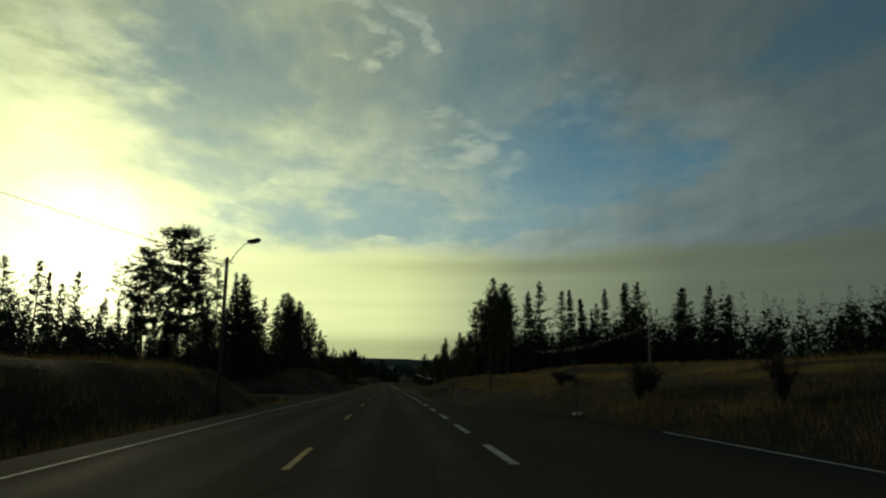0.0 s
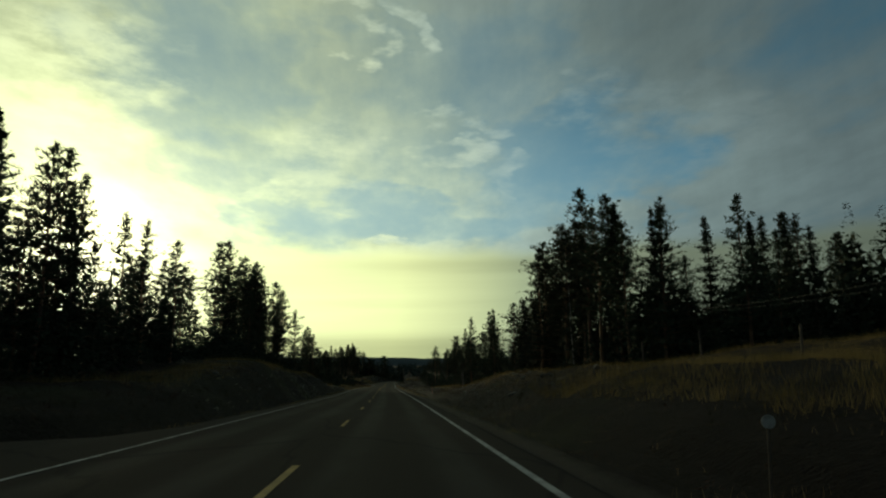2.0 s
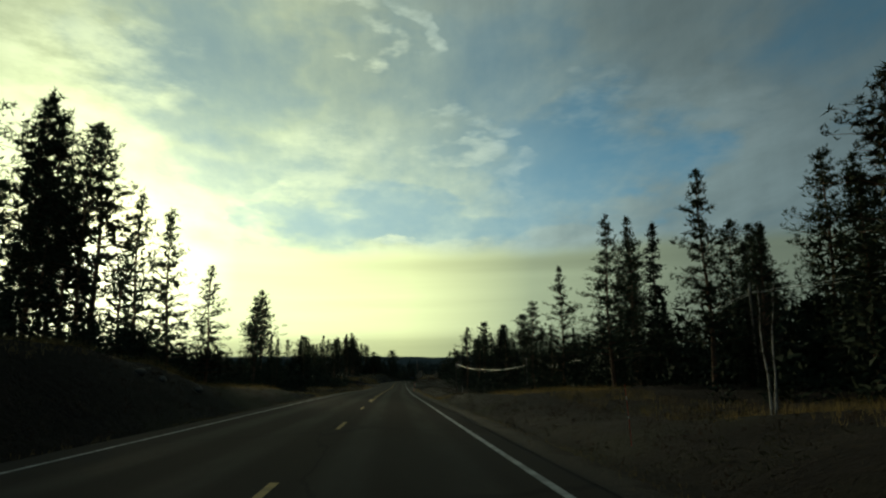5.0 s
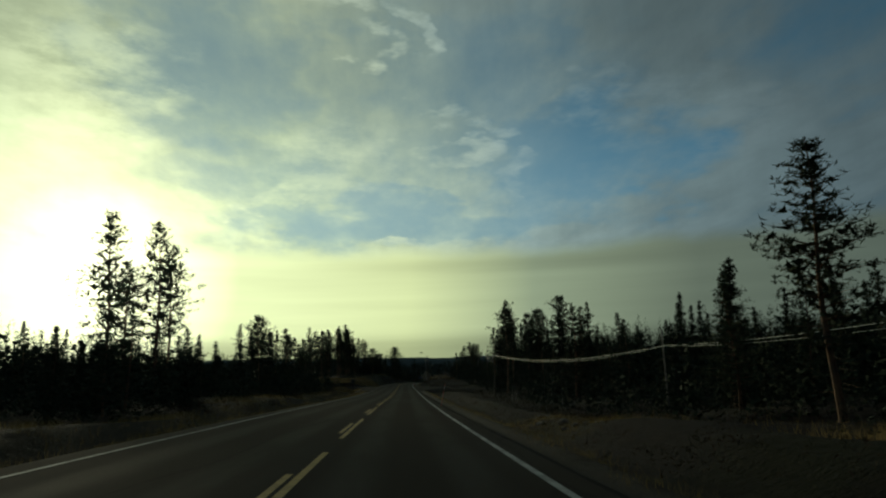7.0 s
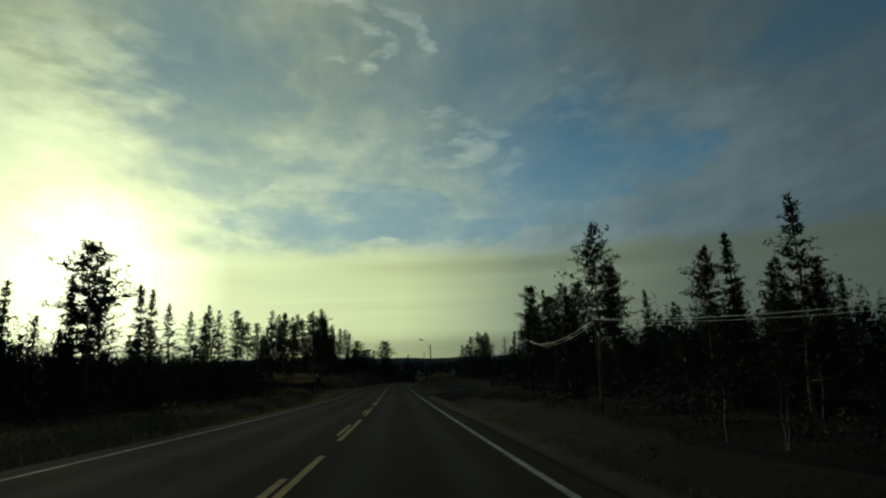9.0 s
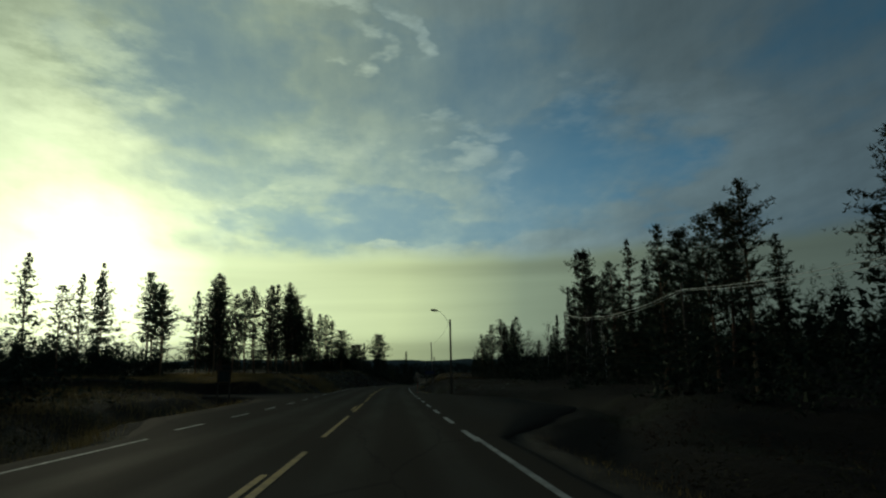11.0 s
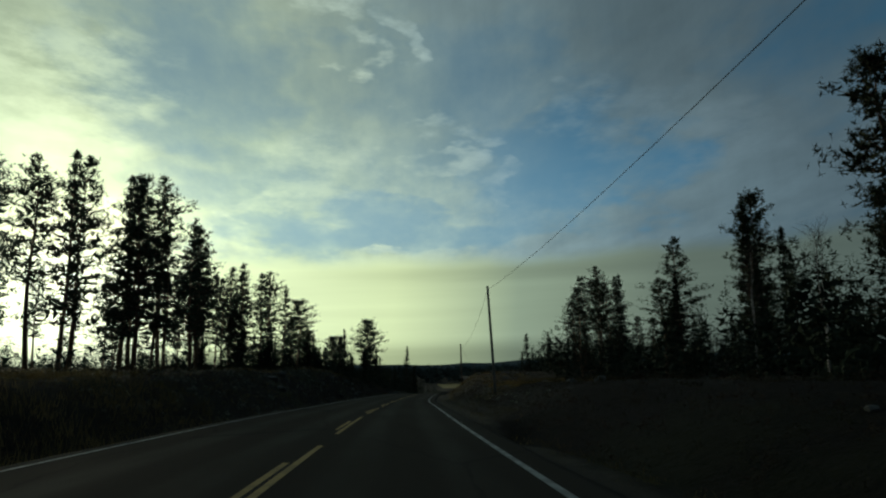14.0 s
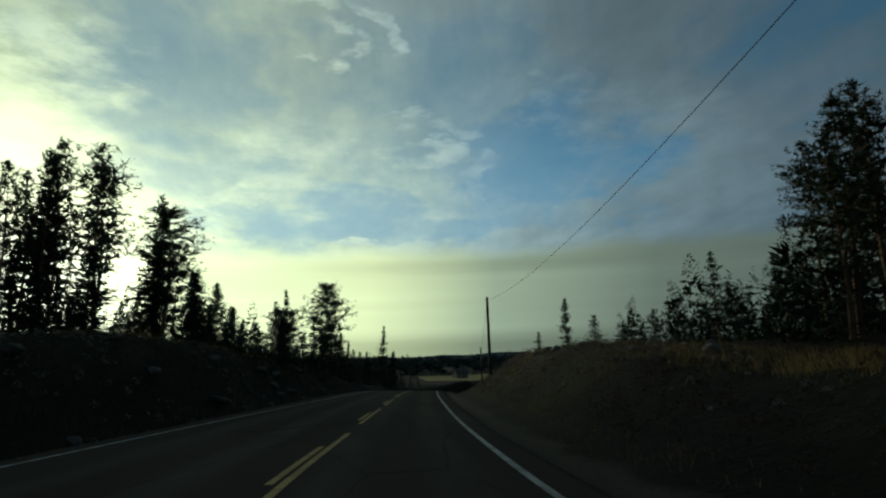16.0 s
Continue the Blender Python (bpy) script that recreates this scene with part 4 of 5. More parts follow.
undergrowth("undergrowth", [
    (92, 200, 14, 32, 300, 1.2, 6), (106, 150, 22, 42, 150, 5, 10), (198, 305, 12, 34, 330, 1.0, 5), (320, 410, 14, 34, 300, 1.2, 6), (405, 480, 15, 40, 150, 0.8, 4), (396, 432, 15, 32, 110, 2.5, 6), (426, 480, -24, -9.5, 110, 2, 5),
    (66, 128, -34, -16, 260, 1.2, 6), (-10, 48, -36, -15, 110, 1.0, 4), (116, 190, -27, -14.5, 560, 0.8, 4.0), (116, 184, -30, -15.5, 260, 2.6, 5.2), (196, 305, -32, -12, 560, 1.2, 4.8),
    (334, 352, -58, -26, 330, 2.0, 4.8), (358, 470, -40, -15, 420, 0.5, 2.6), (455, 560, -45, -10, 160, 1.5, 5)], M_SPRUCE, "dense dark undergrowth of young spruce along the wood edge", 201)
undergrowth("backwoods", [
    (92, 205, 34, 90, 300, 10, 13.5), (30, 95, 60, 100, 230, 8, 12.5), (96, 205, 20, 60, 260, 6, 10.5), (30, 95, 62, 84, 150, 5, 10), (200, 300, 36, 90, 230, 7, 11.5), (205, 300, 26, 44, 90, 5, 9), (300, 420, 38, 90, 260, 8, 14), (410, 520, 40, 100, 170, 6, 11),
    (40, 130, -90, -36, 230, 7, 11), (128, 200, -120, -60, 120, 4, 7), (196, 310, -100, -36, 280, 5.5, 9), (200, 300, -58, -30, 170, 5, 8.5), (330, 470, -130, -70, 150, 4, 7), (460, 620, -110, -32, 240, 6, 11)],
    M_SPRUCE, "close-standing dark conifers deeper in the wood", 202, "woodland", (0.34, 0.008), (110, 14), 0.95, 1.9)
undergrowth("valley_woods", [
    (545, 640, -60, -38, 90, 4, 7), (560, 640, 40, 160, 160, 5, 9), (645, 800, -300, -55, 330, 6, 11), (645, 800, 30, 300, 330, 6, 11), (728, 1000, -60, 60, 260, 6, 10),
    (800, 1000, -400, 400, 500, 6, 11), (1000, 1700, -700, 700, 800, 9, 15)], M_FARWOOD, "dark conifer woods across the valley floor, colour paled for haze", 203, "woodland", (1.2, 0.06), (26, 1.0), 1.0, 1.9)


# ridge mesh whose colour already holds the distance haze
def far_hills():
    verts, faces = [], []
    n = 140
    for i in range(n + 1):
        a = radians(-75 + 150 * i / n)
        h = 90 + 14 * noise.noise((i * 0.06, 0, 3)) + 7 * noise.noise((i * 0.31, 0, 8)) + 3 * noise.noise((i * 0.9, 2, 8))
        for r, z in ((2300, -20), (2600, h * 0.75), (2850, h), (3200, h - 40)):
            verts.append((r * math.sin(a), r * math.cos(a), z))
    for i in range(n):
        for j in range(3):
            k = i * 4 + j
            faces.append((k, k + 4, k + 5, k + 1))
    return tagged(data_object("backdrop", verts, faces, M_HILLS, True), "far forested ridge, coloured blue-grey to stand for haze", "hills", kind="structure")


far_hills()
# saplings in the damp hollow
for x, y, h in ((10.4, 233.5, 2.9), (11.9, 233.2, 2.7), (9.0, 244.6, 2.3), (8.8, 240.4, 2.1), (13.6, 246, 2.8), (8.9, 141.8, 3.6)):
    plant("birch", x, y, h)
for x, y, h in ((21.5, 352, 8.5), (22.6, 354, 9), (24.0, 357, 8), (20.5, 341, 8.5), (19.4, 379, 8), (22.0, 376, 8.6), (17.0, 136, 9), (19.5, 140, 9), (16.5, 112, 9)):
    plant("birch", x, y, h, 0.65)


# ---------------------------------------------------------------- verge plants
def tufts(name, strips, mat, label, seed, lean=0.35):
    """Grass or heather in patches: strips of (y0, y1, u0, u1, count)."""
    rng = np.random.default_rng(seed)
    verts, faces = [], []
    for y0, y1, u0, u1, count, size in strips:
        ys, us = rng.uniform(y0, y1, count), rng.uniform(u0, u1, count)
        for y, u in zip(ys, us):
            x = road_x(y) + u
            if noise.noise((x * 0.22, y * 0.16, seed)) < -0.05 + 0.3 * rng.normal():
                continue
            le, ri = lin(y, LEFT_EDGE), lin(y, RIGHT_EDGE)
            if le - 0.7 < u < ri + 0.7:
                continue
            z = land(x, y) - 0.03
            h0 = size * (0.7 + 0.6 * noise.noise((x * 0.1, y * 0.1, 5.0)) + 0.3)
            for _ in range(9):
                a, h = rng.uniform(0, 6.28), h0 * rng.uniform(0.35, 1.0)
                ox, oy = rng.normal(0, 0.22, 2)
                b = rng.uniform(0, 6.28)
                w = 0.003 + 0.009 * h
                i = len(verts)
                verts.extend([(x + ox - math.cos(b) * w, y + oy - math.sin(b) * w, z), (x + ox + math.cos(b) * w, y + oy + math.sin(b) * w, z),
                              (x + ox + math.cos(a) * h * lean, y + oy + math.sin(a) * h * lean, z + h)])
                faces.append((i, i + 1, i + 2))
    return tagged(data_object(name, verts, faces, mat), label, "plants", kind="stuff")


tufts("dry_grass", [(0, 112, 8, 30, 9000, 0.42), (0, 60, -16, -6.6, 4200, 0.5), (80, 190, -16.5, -11, 4800, 0.45), (50, 112, 3.2, 8, 350, 0.2), (112, 300, 2.9, 4.4, 2600, 0.14), (112, 190, 9, 14, 2400, 0.42), (190, 300, -14, -6.4, 4600, 0.40), (292, 331, -32, -8.5, 5200, 0.45),
                    (0, 50, 9, 20, 3600, 0.5), (44, 84, 8, 16, 3000, 0.5), (60, 300, -7.4, -6.2, 2600, 0.14), (328, 372, -26, -7.6, 9000, 0.5), (404, 436, 4, 12, 1600, 0.3), (378, 388, 5, 9, 320, 0.3), (384, 404, 7, 15, 1000, 0.42), (375, 470, -16, -7, 3200, 0.36), (193, 204, 4.6, 9, 420, 0.3), (335, 405, 2.9, 4.6, 1300, 0.14)],
      M_GRASS, "pale dry tall grass in patches along the verges", 31)
tufts("field_grass", [(36, 96, 15, 62, 4200, 0.14)], M_FIELDGRASS, "short yellow-green grass of the mown field", 33)
undergrowth("reindeer_lichen", [(332, 372, -20, -7.6, 700, 0.08, 0.3), (372, 430, -16, -7.4, 1000, 0.08, 0.35), (396, 436, 5, 12, 160, 0.08, 0.25), (366, 396, 5, 12, 90, 0.08, 0.2), (84, 130, -15, -8.5, 160, 0.08, 0.25)],
            M_LICHEN, "pale grey-green reindeer lichen on the banks", 34, "plants", (0.05, 0.08), (40, 50))
undergrowth("heather", [(84, 130, 5, 14, 700, 0.1, 0.5), (50, 84, 4, 12, 120, 0.1, 0.4), (126, 300, 4.5, 14, 1700, 0.1, 0.7), (330, 402, 4.2, 14, 1700, 0.1, 0.5), (396, 440, 4.2, 14, 1100, 0.1, 0.45),
                        (66, 190, -17, -7.2, 1500, 0.1, 0.6), (200, 300, -13, -7.2, 420, 0.2, 1.1), (292, 330, -26, -9.6, 800, 0.15, 0.8), (366, 400, -20, -7.4, 600, 0.1, 0.6), (328, 366, -17, -7.0, 520, 0.1, 0.5), (400, 470, -18, -7.2, 900, 0.15, 0.9), (0, 46, -15, -7.5, 200, 0.15, 0.7)],
            M_HEATHER, "low brown heather and bilberry scrub on the banks", 32, "plants", (0.05, 0.09), (26, 32))


# ---------------------------------------------------------------- poles, lamps and cables
def timber_pole(name, x, y, height, r=0.13, lean=(0.0, 0.0), label="", mat=None):
    pole = new(name)
    pole.matrix_basis = pose(x, y, land(x, y) - 0.25)
    bm = bmesh.new()
    hs = [0, height * 0.3, height * 0.6, height * 0.9, height + 0.25]
    tube(bm, [(lean[0] * h, lean[1] * h, h) for h in hs], [r, r * 0.95, r * 0.88, r * 0.8, r * 0.77], 12)
    part("shaft", bm, mat or M_POLE, pole, smooth=True)
    top = Vector((lean[0] * height, lean[1] * height, height))
    bm = bmesh.new()
    tube(bm, [top + Vector((0, 0, -0.18)), top + Vector((0, 0, -0.10))], [r * 0.95, r * 0.95], 12)
    part("band", bm, M_STEEL, pole, "galvanised steel band")
    tagged(pole, label, "utility pole")
    return pole, Vector((x, y, land(x, y) - 0.25)) + top


def street_lamp(x, y, height, reach, rise, turn, label):
    pole, top = timber_pole("street_lamp", x, y, height, 0.108, (0, 0), label)
    local = Vector((0, 0, height))
    c, s = math.cos(turn), math.sin(turn)

    def at(d, up):
        return local + Vector((c * d, s * d, up))
    bm = bmesh.new()
    pts = [at(0.10, -0.12), at(0.20, 0.04), at(reach * 0.48, rise * 0.55), at(reach * 0.80, rise * 0.90), at(reach, rise)]
    tube(bm, pts, [0.023] * 5, 8)
    part("arm", bm, M_STEEL, pole, "slim bent steel arm")
    m = Matrix.Translation(at(reach + 0.30, rise + 0.05)) @ pose(0, 0, 0, 0, 0, math.degrees(turn)) @ pose(0, 0, 0, 0, -8, 0)
    bm = soft_box((-0.36, -0.14, -0.07), (0.36, 0.14, 0.09), 0.05, m)
    head = part("lamp_head", bm, M_LAMPBODY, pole, "dark cobra-head lamp housing")
    part("lens", soft_box((-0.22, -0.11, -0.11), (0.30, 0.11, -0.075), 0.015, m), M_LENS, head, "clouded plastic cover")
    bm = bmesh.new()
    tube(bm, [local + Vector((0, 0, -0.45)), local + Vector((0, 0, -0.33))], [0.10, 0.10], 12)
    part("bracket", bm, M_STEEL, pole, "steel arm bracket")
    pole["category"] = "street lamp"
    return top


def cable(name, a, b, sag, mat, r, label):
    a, b = Vector(a), Vector(b)
    bm = bmesh.new()
    pts = []
    for k in range(25):
        f = k / 24
        p = a.lerp(b, f)
        pts.append((p.x, p.y, p.z - sag * 4 * f * (1 - f)))
    tube(bm, pts, [r] * 25, 5)
    ob = mesh_object(name, bm, mat)
    return tagged(ob, label, "cable")


lamp_top = street_lamp(-8.7, 34.2, 7.15 - land(-8.7, 34.2) + 0.25, 1.22, 0.98, radians(-20), "tarred timber street lamp with a bent steel arm over the verge")
lamp2_top = street_lamp(2.6, 332.5, 5.3 - land(2.6, 332.5) + 0.25, 1.22, 1.12, radians(176), "tarred timber street lamp with a bent steel arm over the road")
p1, t1 = timber_pole("utility_pole", 3.5, 381.9, 6.1 - land(3.5, 381.9) + 0.25, 0.095, (-0.03, 0), "bleached grey timber utility pole on the road bank", M_GREYPOLE)
p2, t2 = timber_pole("utility_pole", 6.7, 433.5, 5.6 - land(6.7, 433.5) + 0.25, 0.12, (0, 0), "bare weathered timber utility pole on the road bank")
p4, t4 = timber_pole("utility_pole", 15.0, 486.0, 7.0, 0.12, (0, 0), "bare weathered timber utility pole on the road bank")
cable("power_cable", lamp2_top, t1, 0.55, M_BLACKWIRE, 0.009, "black overhead cable strung between timber poles")
cable("power_cable", t1, t2, 1.15, M_BLACKWIRE, 0.009, "black overhead cable strung between timber poles")
cable("power_cable", t2, t4, 0.5, M_BLACKWIRE, 0.012, "black overhead cable strung between timber poles")
cable("lamp_cable", lamp_top, (-24, 8, 10.2), 0.4, M_BLACKWIRE, 0.016, "thin black cable slung to the lamp post")
# telephone line along the wood; the cables hang a little under the pole tops
tops = []
for x, y, top, drop in ((20.5, -10, 6.6, 0.1), (19.8, 50, 5.4, 0.1), (19.3, 105, 6.4, 0.1), (18.4, 160, 5.2, 0.3), (16.5, 220, 3.0, 0.95), (9.2, 259.5, 3.15, 0.1), (13.6, 305, 4.6, 0.1), (17.2, 345, 7.2, 0.1)):
    pole, tip = timber_pole("telephone_pole", x, y, top - land(x, y) + 0.25, 0.075, (TREES.uniform(-0.015, 0.015), 0), "slim bleached telephone pole at the edge of the wood", M_GREYPOLE if y < 240 else M_POLE)
    tops.append(tip - Vector((0, 0, drop)))
for a, b in zip(tops, tops[1:]):
    thick = 0.010 if a.y < 150 else 0.012
    mat = M_BLACKWIRE if a.y < 100 else M_WIRE
    sag = 0.022 * (b - a).length
    cable("telephone_cable", a, b, sag, mat, thick, "slack pale telephone cable along the wood")
    cable("telephone_cable", a + Vector((0.15, 0, -0.05)), b + Vector((0.15, 0, -0.05)), sag * 1.15, mat, thick * 0.8, "slack pale telephone cable along the wood")


# ---------------------------------------------------------------- roadside furniture
def marker_stick(x, y, lean):
    stick = new("snow_marker")
    stick.matrix_basis = pose(x, y, land(x, y) - 0.1, lean[0], lean[1], 0)
    bm = bmesh.new()
    tube(bm, [(0, 0, 0), (0.01, 0, 0.85), (0, 0.01, 1.66)], [0.0095, 0.0085, 0.007], 8)
    part("rod", bm, M_RED, stick)
    for z in (0.80, 1.28):
        bm = bmesh.new()
        tube(bm, [(0.005, 0, z), (0.005, 0, z + 0.08)], [0.0098, 0.0098], 10)
        part("reflector_band", bm, M_REFLECT, stick, "white reflective band")
    return tagged(stick, "thin red roadside snow marker with white bands", "marker pole", "snow markers")


for x, y, lean in ((-0.14, 212.85, (0, 11.0)), (-0.80, 330.3, (0, 5.0)), (5.0, 54.2, (0, 3.0)), (road_x(141) + 6.0, 141.0, (2, -3))):
    marker_stick(x, y, lean)


def blue_sign(x, y):
    sign = new("place_name_sign")
    z = min(land(x, y), land(x + 1.0, y))
    sign.matrix_basis = pose(x, y, z - 0.1, 0, 0, 8)
    top = road_z(y) + 2.00 - z + 0.1
    for dx in (0.12, 0.83):
        bm = bmesh.new()
        tube(bm, [(dx, 0.04, 0), (dx, 0.04, top)], [0.030, 0.030], 10)
        part("post", bm, M_SIGNPOST, sign, "dull grey post")
    board = part("board", soft_box((-0.03, -0.02, top - 0.30), (0.98, 0.005, top + 0.01), 0.006), M_BLUE, sign, "blue sign board")
    bm = bmesh.new()
    for lo, hi in (((-0.01, -0.026, top - 0.280), (0.96, -0.0215, top - 0.270)), ((-0.01, -0.026, top - 0.020), (0.96, -0.0215, top - 0.010)), ((-0.01, -0.026, top - 0.280), (0.0, -0.0215, top - 0.010)), ((0.95, -0.026, top - 0.280), (0.96, -0.0215, top - 0.010))):
        box(bm, lo, hi)
    part("border", bm, M_SIGNWHITE, board, "white border line")
    text = bpy.data.curves.new("legend", "FONT")
    text.body, text.size, text.extrude, text.align_x = "Kvilten", 0.235, 0.002, "CENTER"
    maker = new("legend_maker", text)
    letters = bpy.data.meshes.new_from_object(maker.evaluated_get(bpy.context.evaluated_depsgraph_get()))
    bpy.data.objects.remove(maker)
    letters.transform(Matrix.Translation((0.475, -0.024, top - 0.225)) @ pose(0, 0, 0, 90, 0, 0))
    letters.materials.clear()
    letters.materials.append(M_SIGNWHITE)
    legend = new("legend", letters)
    legend.parent = board
    legend["label"] = "white lettering"
    return tagged(sign, "blue roadside place-name sign on two grey posts", "road sign")


blue_sign(0.40, 339.5)


def mailbox_shelter(x, y, top):
    """Letter boxes under a small gabled roof; top is the ridge's height."""
    stand_ = new("mailbox_shelter")
    foot = land(x, y) - 0.1
    h = top - foot
    stand_.matrix_basis = pose(x, y, foot, 0, 0, 14)
    for dx in (-0.36, 0.36):
        part("post", soft_box((dx - 0.05, -0.05, 0), (dx + 0.05, 0.05, h - 0.30), 0.006), M_POLE, stand_, "grey timber post")
    part("back_board", soft_box((-0.31, 0.052, h - 1.08), (0.31, 0.075, h - 0.36), 0.004), M_POLE, stand_, "weathered board wall")
    part("shelf", soft_box((-0.31, -0.30, h - 1.10), (0.31, 0.05, h - 1.065), 0.004), M_POLE, stand_)
    for side in (-1, 1):
        part("roof_board", soft_box((-0.30, -0.38, -0.015), (0.30, 0.22, 0.015), 0.006, pose(side * 0.265, 0, h - 0.155, 0, side * 27, 0)), M_ROOF, stand_, "dark sloping roof board")
    for dx in (-0.155, 0.155):
        box = part("letter_box", soft_box((dx - 0.14, -0.26, h - 1.06), (dx + 0.14, 0.04, h - 0.46), 0.02), M_MAILBOX, stand_, "dark green letter box")
        part("flap", soft_box((dx - 0.11, -0.272, h - 0.62), (dx + 0.11, -0.262, h - 0.55), 0.003), M_ROOF, box)
    return tagged(stand_, "two dark letter boxes under a small gabled timber roof", "mailbox")


mailbox_shelter(-13.7, 312.8, 1.0)


def field_fence():
    fence = new("field_fence")
    spots = [(16.3, 59.0), (16.2, 67.4), (16.1, 75.8), (15.9, 84.2), (15.9, 92.6)]
    tops = []
    for k, (x, y) in enumerate(spots):
        z = land(x, y)
        bm = bmesh.new()
        tube(bm, [(x, y, z - 0.3), (x + 0.03 * (k % 3 - 1), y, z + 0.7), (x + 0.06 * (k % 3 - 1), y, z + 1.45)], [0.065, 0.06, 0.055], 9)
        part("post", bm, M_POLE, fence, "split grey timber post")
        tops.append(Vector((x + 0.05 * (k % 3 - 1), y, z + 1.3)))
    for drop in (0.0, 0.5):
        bm = bmesh.new()
        tube(bm, [t - Vector((0, 0, drop)) for t in tops], [0.0015] * len(tops), 4)
        part("wire", bm, M_BLACKWIRE, fence, "thin dark fence wire")
    return tagged(fence, "old field fence of grey timber posts and wire", "fence")


field_fence()


def gate_post(x, y, top, lean):
    post = new("gate_post")
    foot = land(x, y) - 0.3
    post.matrix_basis = pose(x, y, foot, 0, lean, 0)
    h = top - foot
    bm = bmesh.new()
    tube(bm, [(0, 0, 0), (0.02, 0, h * 0.5), (0, 0.01, h - 0.05), (0, 0.01, h)], [0.10, 0.092, 0.085, 0.06], 10)
    part("shaft", bm, M_POLE, post, smooth=True)
    for z in (0.45, 0.95):
        bm = bmesh.new()
        tube(bm, [(-0.10, 0.0, h - z), (-0.15, 0.0, h - z), (-0.15, 0.0, h - z + 0.07)], [0.010, 0.010, 0.009], 6)
        part("hinge_pin", bm, M_STEEL, post, "rusty gate hinge pin")
    return tagged(post, "weathered grey timber gate post at the field track", "gate post", "field gate posts")


gate_post(8.64, 58.6, 1.75, -3)
gate_post(9.68, 56.0, 1.90, 2)


def small_sign(x, y, top):
    sign = new("small_sign")
    foot = land(x, y) - 0.2
    sign.matrix_basis = pose(x, y, foot, 0, 0, -10)
    h = top - foot
    bm = bmesh.new()
    tube(bm, [(0, 0, 0), (0, 0, h)], [0.024, 0.024], 10)
    part("post", bm, M_SIGNPOST, sign)
    part("board", soft_box((-0.15, -0.045, h - 0.20), (0.15, -0.026, h + 0.01), 0.006), M_SIGNPOST, sign, "small dull metal board")
    return tagged(sign, "small dull metal sign on a thin post in the grass", "road sign")


small_sign(7.4, 26.7, 2.0)


def bush(x, y, top, width, seed):
    """A leafless, twiggy shrub with many thin stems."""
    rng = random.Random(seed)
    thing = new("bush")
    foot = land(x, y) - 0.05
    thing.matrix_basis = pose(x, y, foot)
    h = top - foot
    stems, twigs = bmesh.new(), bmesh.new()
    for _ in range(26):
        a, r = rng.uniform(0, math.tau), width / 2 * rng.uniform(0.2, 1.0)
        tip = Vector((math.cos(a) * r, math.sin(a) * r, h * rng.uniform(0.6, 1.0) * (1 - 0.25 * r / width)))
        mid = Vector((math.cos(a) * r * 0.35, math.sin(a) * r * 0.35, tip.z * 0.5))
        tube(stems, [(0.05 * math.cos(a), 0.05 * math.sin(a), 0), mid, tip], [0.018, 0.012, 0.004], 4, cap=False)
        for _ in range(34):
            q = mid.lerp(tip, rng.random()) if rng.random() < 0.75 else Vector((0, 0, 0)).lerp(mid, rng.uniform(0.3, 1))
            tube(twigs, [q, q + Vector((rng.gauss(0, 0.16), rng.gauss(0, 0.16), rng.uniform(0.0, 0.26)))], [0.012, 0.003], 3, cap=False)
    part("stem_cluster", stems, M_BARK, thing)
    part("crown", twigs, M_TWIG, thing, "dense dark bare twigs")
    return tagged(thing, "dark twiggy shrub standing in the dry grass", "bush", "field bushes")


for x, y, top, width in ((10.65, 28.3, 2.15, 1.7), (11.5, 29.2, 1.9, 1.5), (10.2, 40.0, 1.75, 1.2), (10.9, 40.4, 1.4, 0.9), (12.4, 20.5, 2.2, 1.6)):
    bush(x, y, top, width, int(x * 10))


def boulder(seed):
    rng = random.Random(seed)
    bm = bmesh.new()
    bmesh.ops.create_icosphere(bm, subdivisions=3, radius=1)
    sx, sy, sz = rng.uniform(0.8, 1.3), rng.uniform(0.7, 1.1), rng.uniform(0.45, 0.8)
    cuts = [(Vector((rng.gauss(0, 1), rng.gauss(0, 1), rng.gauss(0, 0.7))).normalized(), rng.uniform(0.62, 0.85)) for _ in range(7)]
    for v in bm.verts:
        p = v.co.copy()
        for d, lim in cuts:
            over = p.dot(d) - lim
            if over > 0:
                p -= d * over * 0.85
        p *= 1 + 0.10 * noise.noise(p * 1.8 + Vector((seed, 0, 0))) + 0.04 * noise.noise(p * 5)
        v.co = Vector((p.x * sx, p.y * sy, p.z * sz))
    ob = mesh_object("boulder", bm, M_ROCK)
    return tagged(ob, "lichen-grey granite boulder half sunk in the bank", "rock", "bank boulders")


ROCKS = [boulder(s) for s in (1, 2, 3, 4)]
rocks = random.Random(77)
first = set()
for y0, y1, u0, u1, count, s0, s1 in ((84, 118, 6.5, 12, 18, 0.12, 0.3), (96, 160, -12, -9, 12, 0.12, 0.35), (376, 440, -12, -8.2, 22, 0.2, 0.55), (372, 425, 6.5, 12, 16, 0.12, 0.4), (404, 428, 9, 13, 8, 0.2, 0.5), (330, 372, 7, 13, 8, 0.15, 0.4), (195, 207, 5.5, 12, 11, 0.12, 0.32)):
    for _ in range(count):
        y, u = rocks.uniform(y0, y1), rocks.uniform(u0, u1)
        x, s = road_x(y) + u, rocks.uniform(s0, s1)
        m = pose(x, y, land(x, y) + 0.08 * s, rocks.uniform(-15, 15), rocks.uniform(-15, 15), rocks.uniform(0, 360)) @ Matrix.Diagonal((s, s, s, 1))
        src = rocks.choice(ROCKS)
        if src.name in first:
            copy_thing(src, m).matrix_basis = m
        else:
            first.add(src.name)
            src.matrix_basis = m


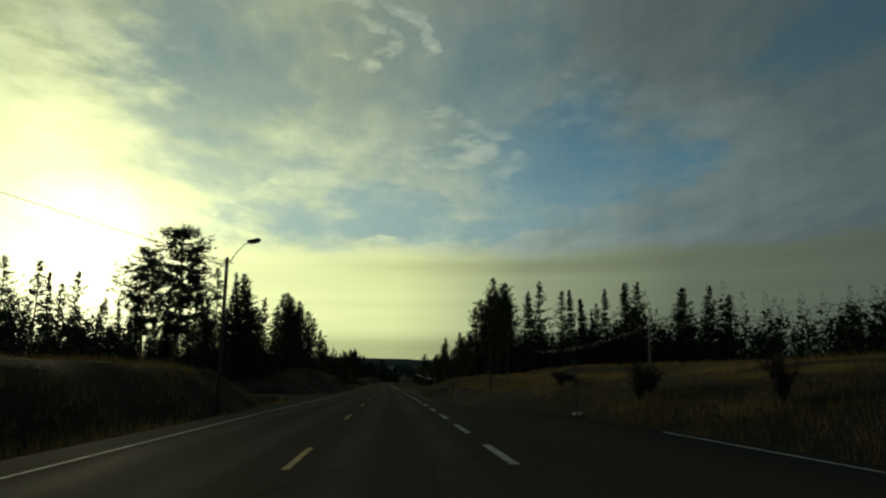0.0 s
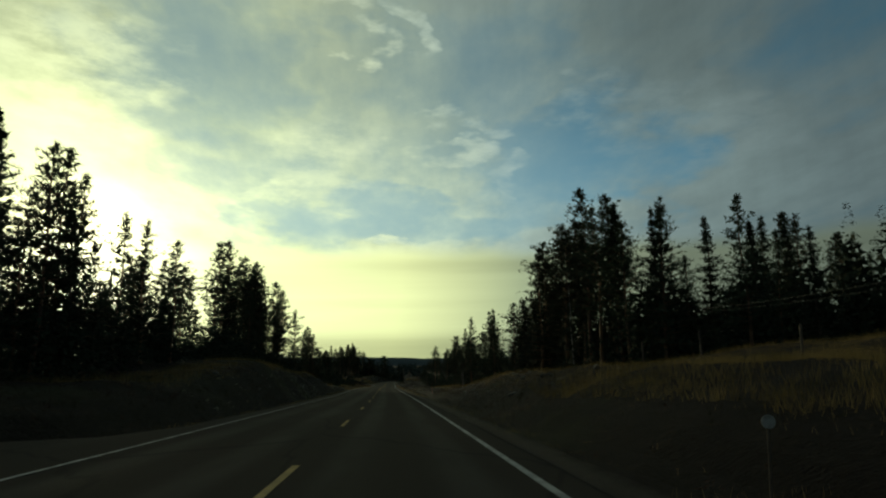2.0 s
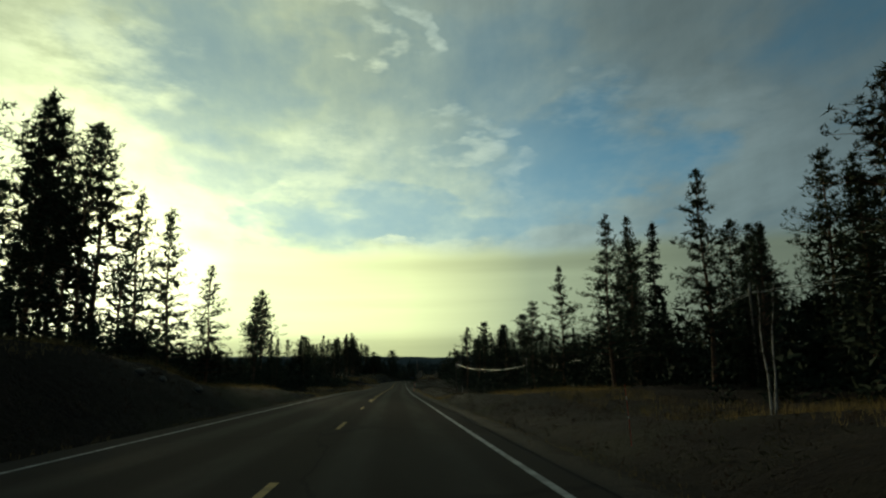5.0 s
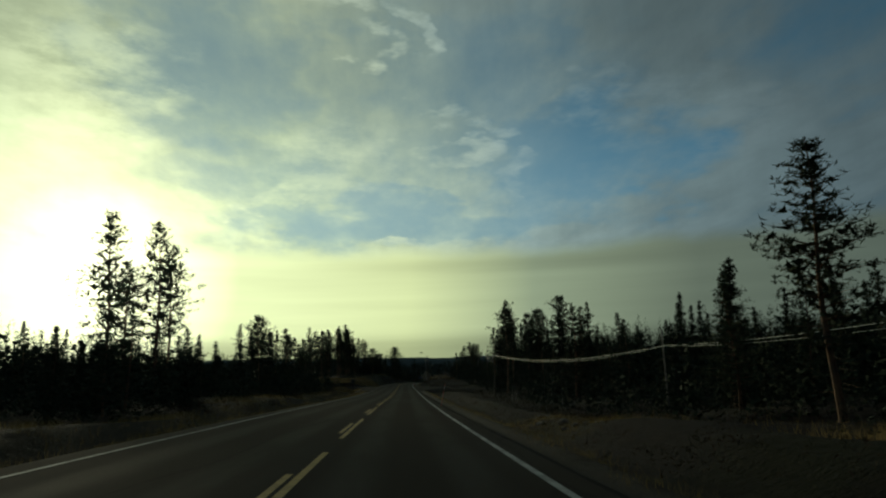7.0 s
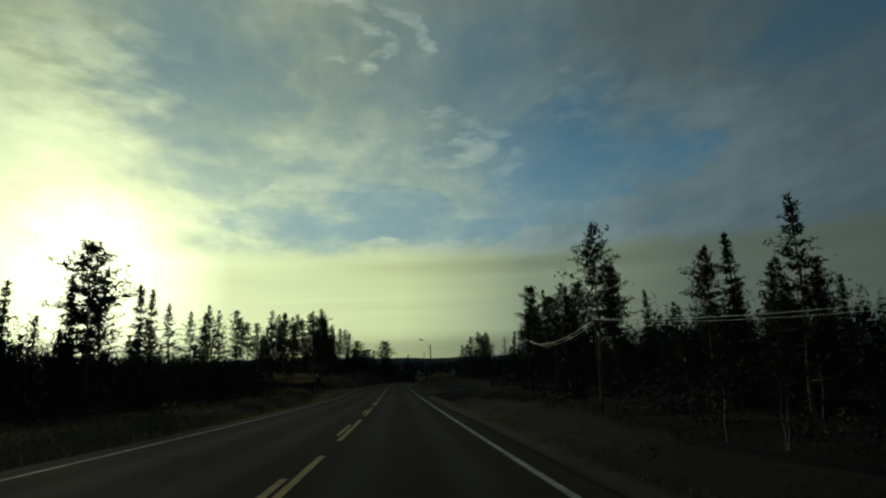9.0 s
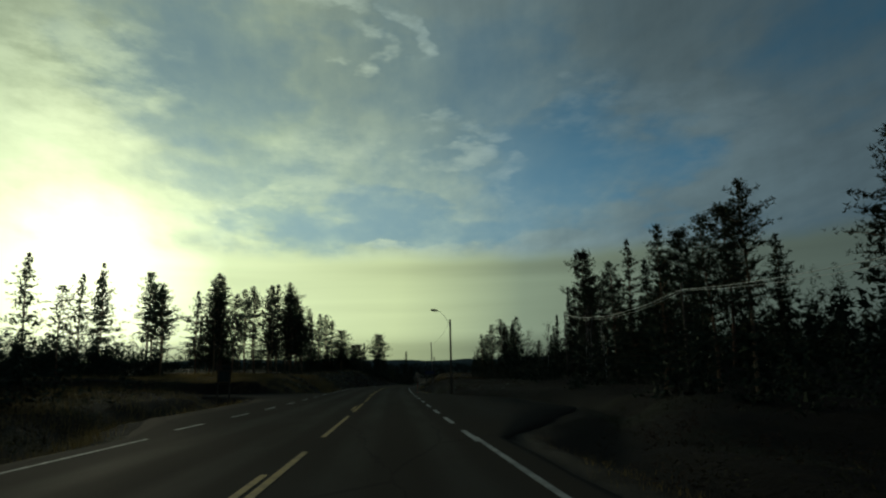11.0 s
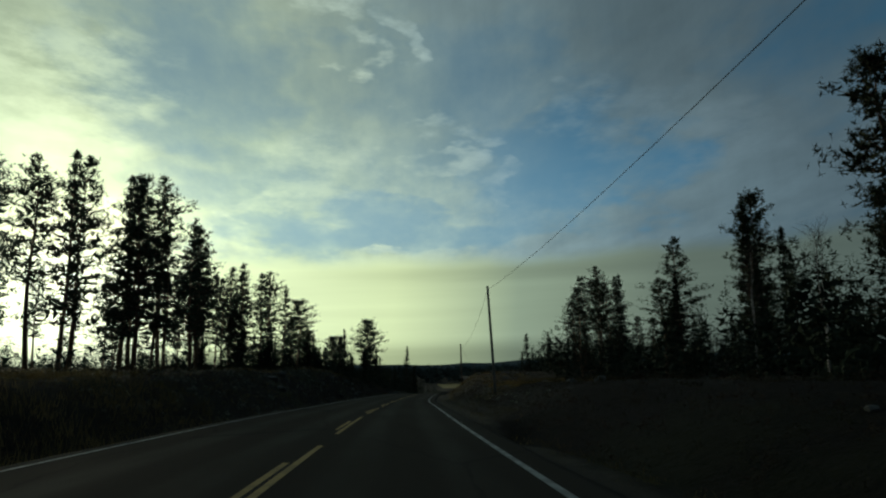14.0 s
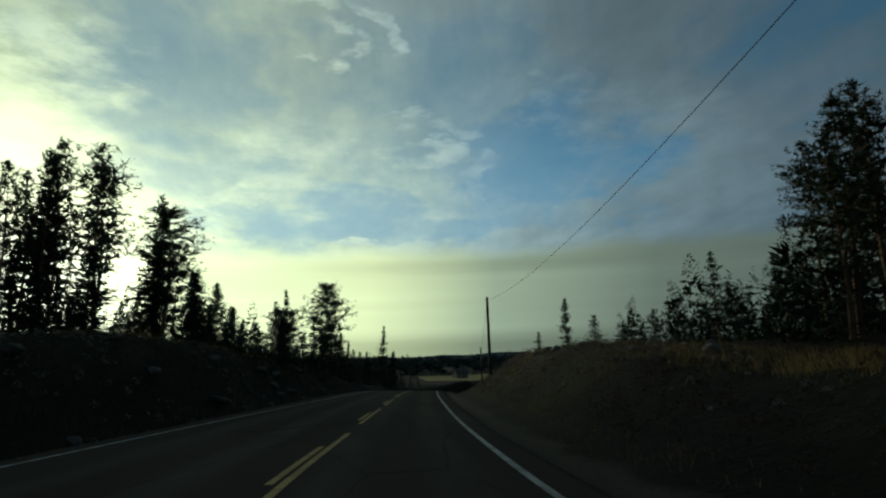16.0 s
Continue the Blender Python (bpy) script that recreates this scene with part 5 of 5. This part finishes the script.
def pale_stone(x, y, s):
    stone = boulder(int(y))
    stone.matrix_basis = pose(x, y, land(x, y) + 0.16, 4, -6, 30) @ Matrix.Diagonal((s, s, s * 0.4, 1))
    stone.data.materials[0] = M_PALESTONE
    tagged(stone, "pale flat stone lying in the verge grass", "rock")


pale_stone(8.3, 29.9, 0.26)


def disc_marker(x, y, top):
    """A short verge post with a round pale disc."""
    marker = new("verge_marker")
    foot = land(x, y) - 0.1
    marker.matrix_basis = pose(x, y, foot, 0, 3, -12)
    h = top - foot
    bm = bmesh.new()
    tube(bm, [(0, 0, 0), (0, 0, h + 0.06)], [0.022, 0.020], 8)
    part("post", bm, M_POLE, marker, "dark weathered post")
    bm = bmesh.new()
    tube(bm, [(0, -0.040, h), (0, -0.034, h), (0, -0.024, h)], [0.085, 0.098, 0.098], 24)
    part("disc", bm, M_PALESTONE, marker, "pale grey round disc")
    return tagged(marker, "short dark verge post with a pale round disc", "marker pole")


disc_marker(5.02, 59.5, 0.29)


def farmhouse(name, x, y, turn, w, d, h, wall, label, storeys=1):
    house = new(name)
    house.matrix_basis = pose(x, y, land(x, y) - 0.3, 0, 0, turn)
    part("wall", soft_box((-w / 2, -d / 2, 0), (w / 2, d / 2, h), 0.02), wall, house)
    bm = bmesh.new()
    r, o, t = d * 0.38, 0.5, 0.22
    prof = [(-d / 2 - o, h - 0.1), (0, h + r), (d / 2 + o, h - 0.1), (d / 2 + o, h - 0.1 + t), (0, h + r + t), (-d / 2 - o, h - 0.1 + t)]
    ends = [[bm.verts.new((sx * (w / 2 + o), py, pz)) for py, pz in prof] for sx in (-1, 1)]
    for k in range(6):
        bm.faces.new((ends[0][k], ends[0][(k + 1) % 6], ends[1][(k + 1) % 6], ends[1][k]))
    bm.faces.new(ends[0][::-1])
    bm.faces.new(ends[1])
    bmesh.ops.recalc_face_normals(bm, faces=bm.faces)
    roof = part("roof", bm, M_ROOF, house)
    part("chimney", soft_box((w * 0.12, -0.35, h + r * 0.6), (w * 0.12 + 0.7, 0.35, h + r + 1.1), 0.02), M_ROCK, roof, "grey chimney")
    for sx in (-1, 1):
        bm = bmesh.new()
        a, b, c = (bm.verts.new((sx * (w / 2 - 0.02), -d / 2, h)), bm.verts.new((sx * (w / 2 - 0.02), d / 2, h)), bm.verts.new((sx * (w / 2 - 0.02), 0, h + r)))
        bm.faces.new((a, b, c))
        part("gable", bm, wall, house)
    n = max(2, int(w // 3))
    for s in range(storeys):
        for k in range(n):
            cx, cz = -w / 2 + (k + 0.5) * w / n, 1.0 + s * 2.6
            win = part("window", soft_box((cx - 0.55, -d / 2 - 0.06, cz), (cx + 0.55, -d / 2 + 0.02, cz + 1.25), 0.01), M_WALL, house, "white window frame")
            for sx in (-0.24, 0.24):
                part("pane", soft_box((cx + sx - 0.19, -d / 2 - 0.075, cz + 0.1), (cx + sx + 0.19, -d / 2 - 0.055, cz + 1.15), 0.004), M_GLASS, win)
    return tagged(house, label, "house")


farmhouse("farmhouse", 67, 702, 12, 9, 7, 4.2, M_WALL, "small white farmhouse with a dark roof across the valley")
farmhouse("cottage", 40, 694, 20, 6, 5, 2.6, M_GREYPOLE, "small grey timber cottage beside the valley field")


def far_field():
    verts, faces = [], []
    for i in range(13):
        for j in range(9):
            x, y = 22 + i * 5.5, 654 + j * 8
            verts.append((x, y, land(x, y) + 0.25))
    for i in range(12):
        for j in range(8):
            a = i * 9 + j
            faces.append((a, a + 9, a + 10, a + 1))
    return tagged(data_object("stubble_field", verts, faces, M_FIELD, True), "yellow stubble field across the valley", "field", kind="structure")


far_field()
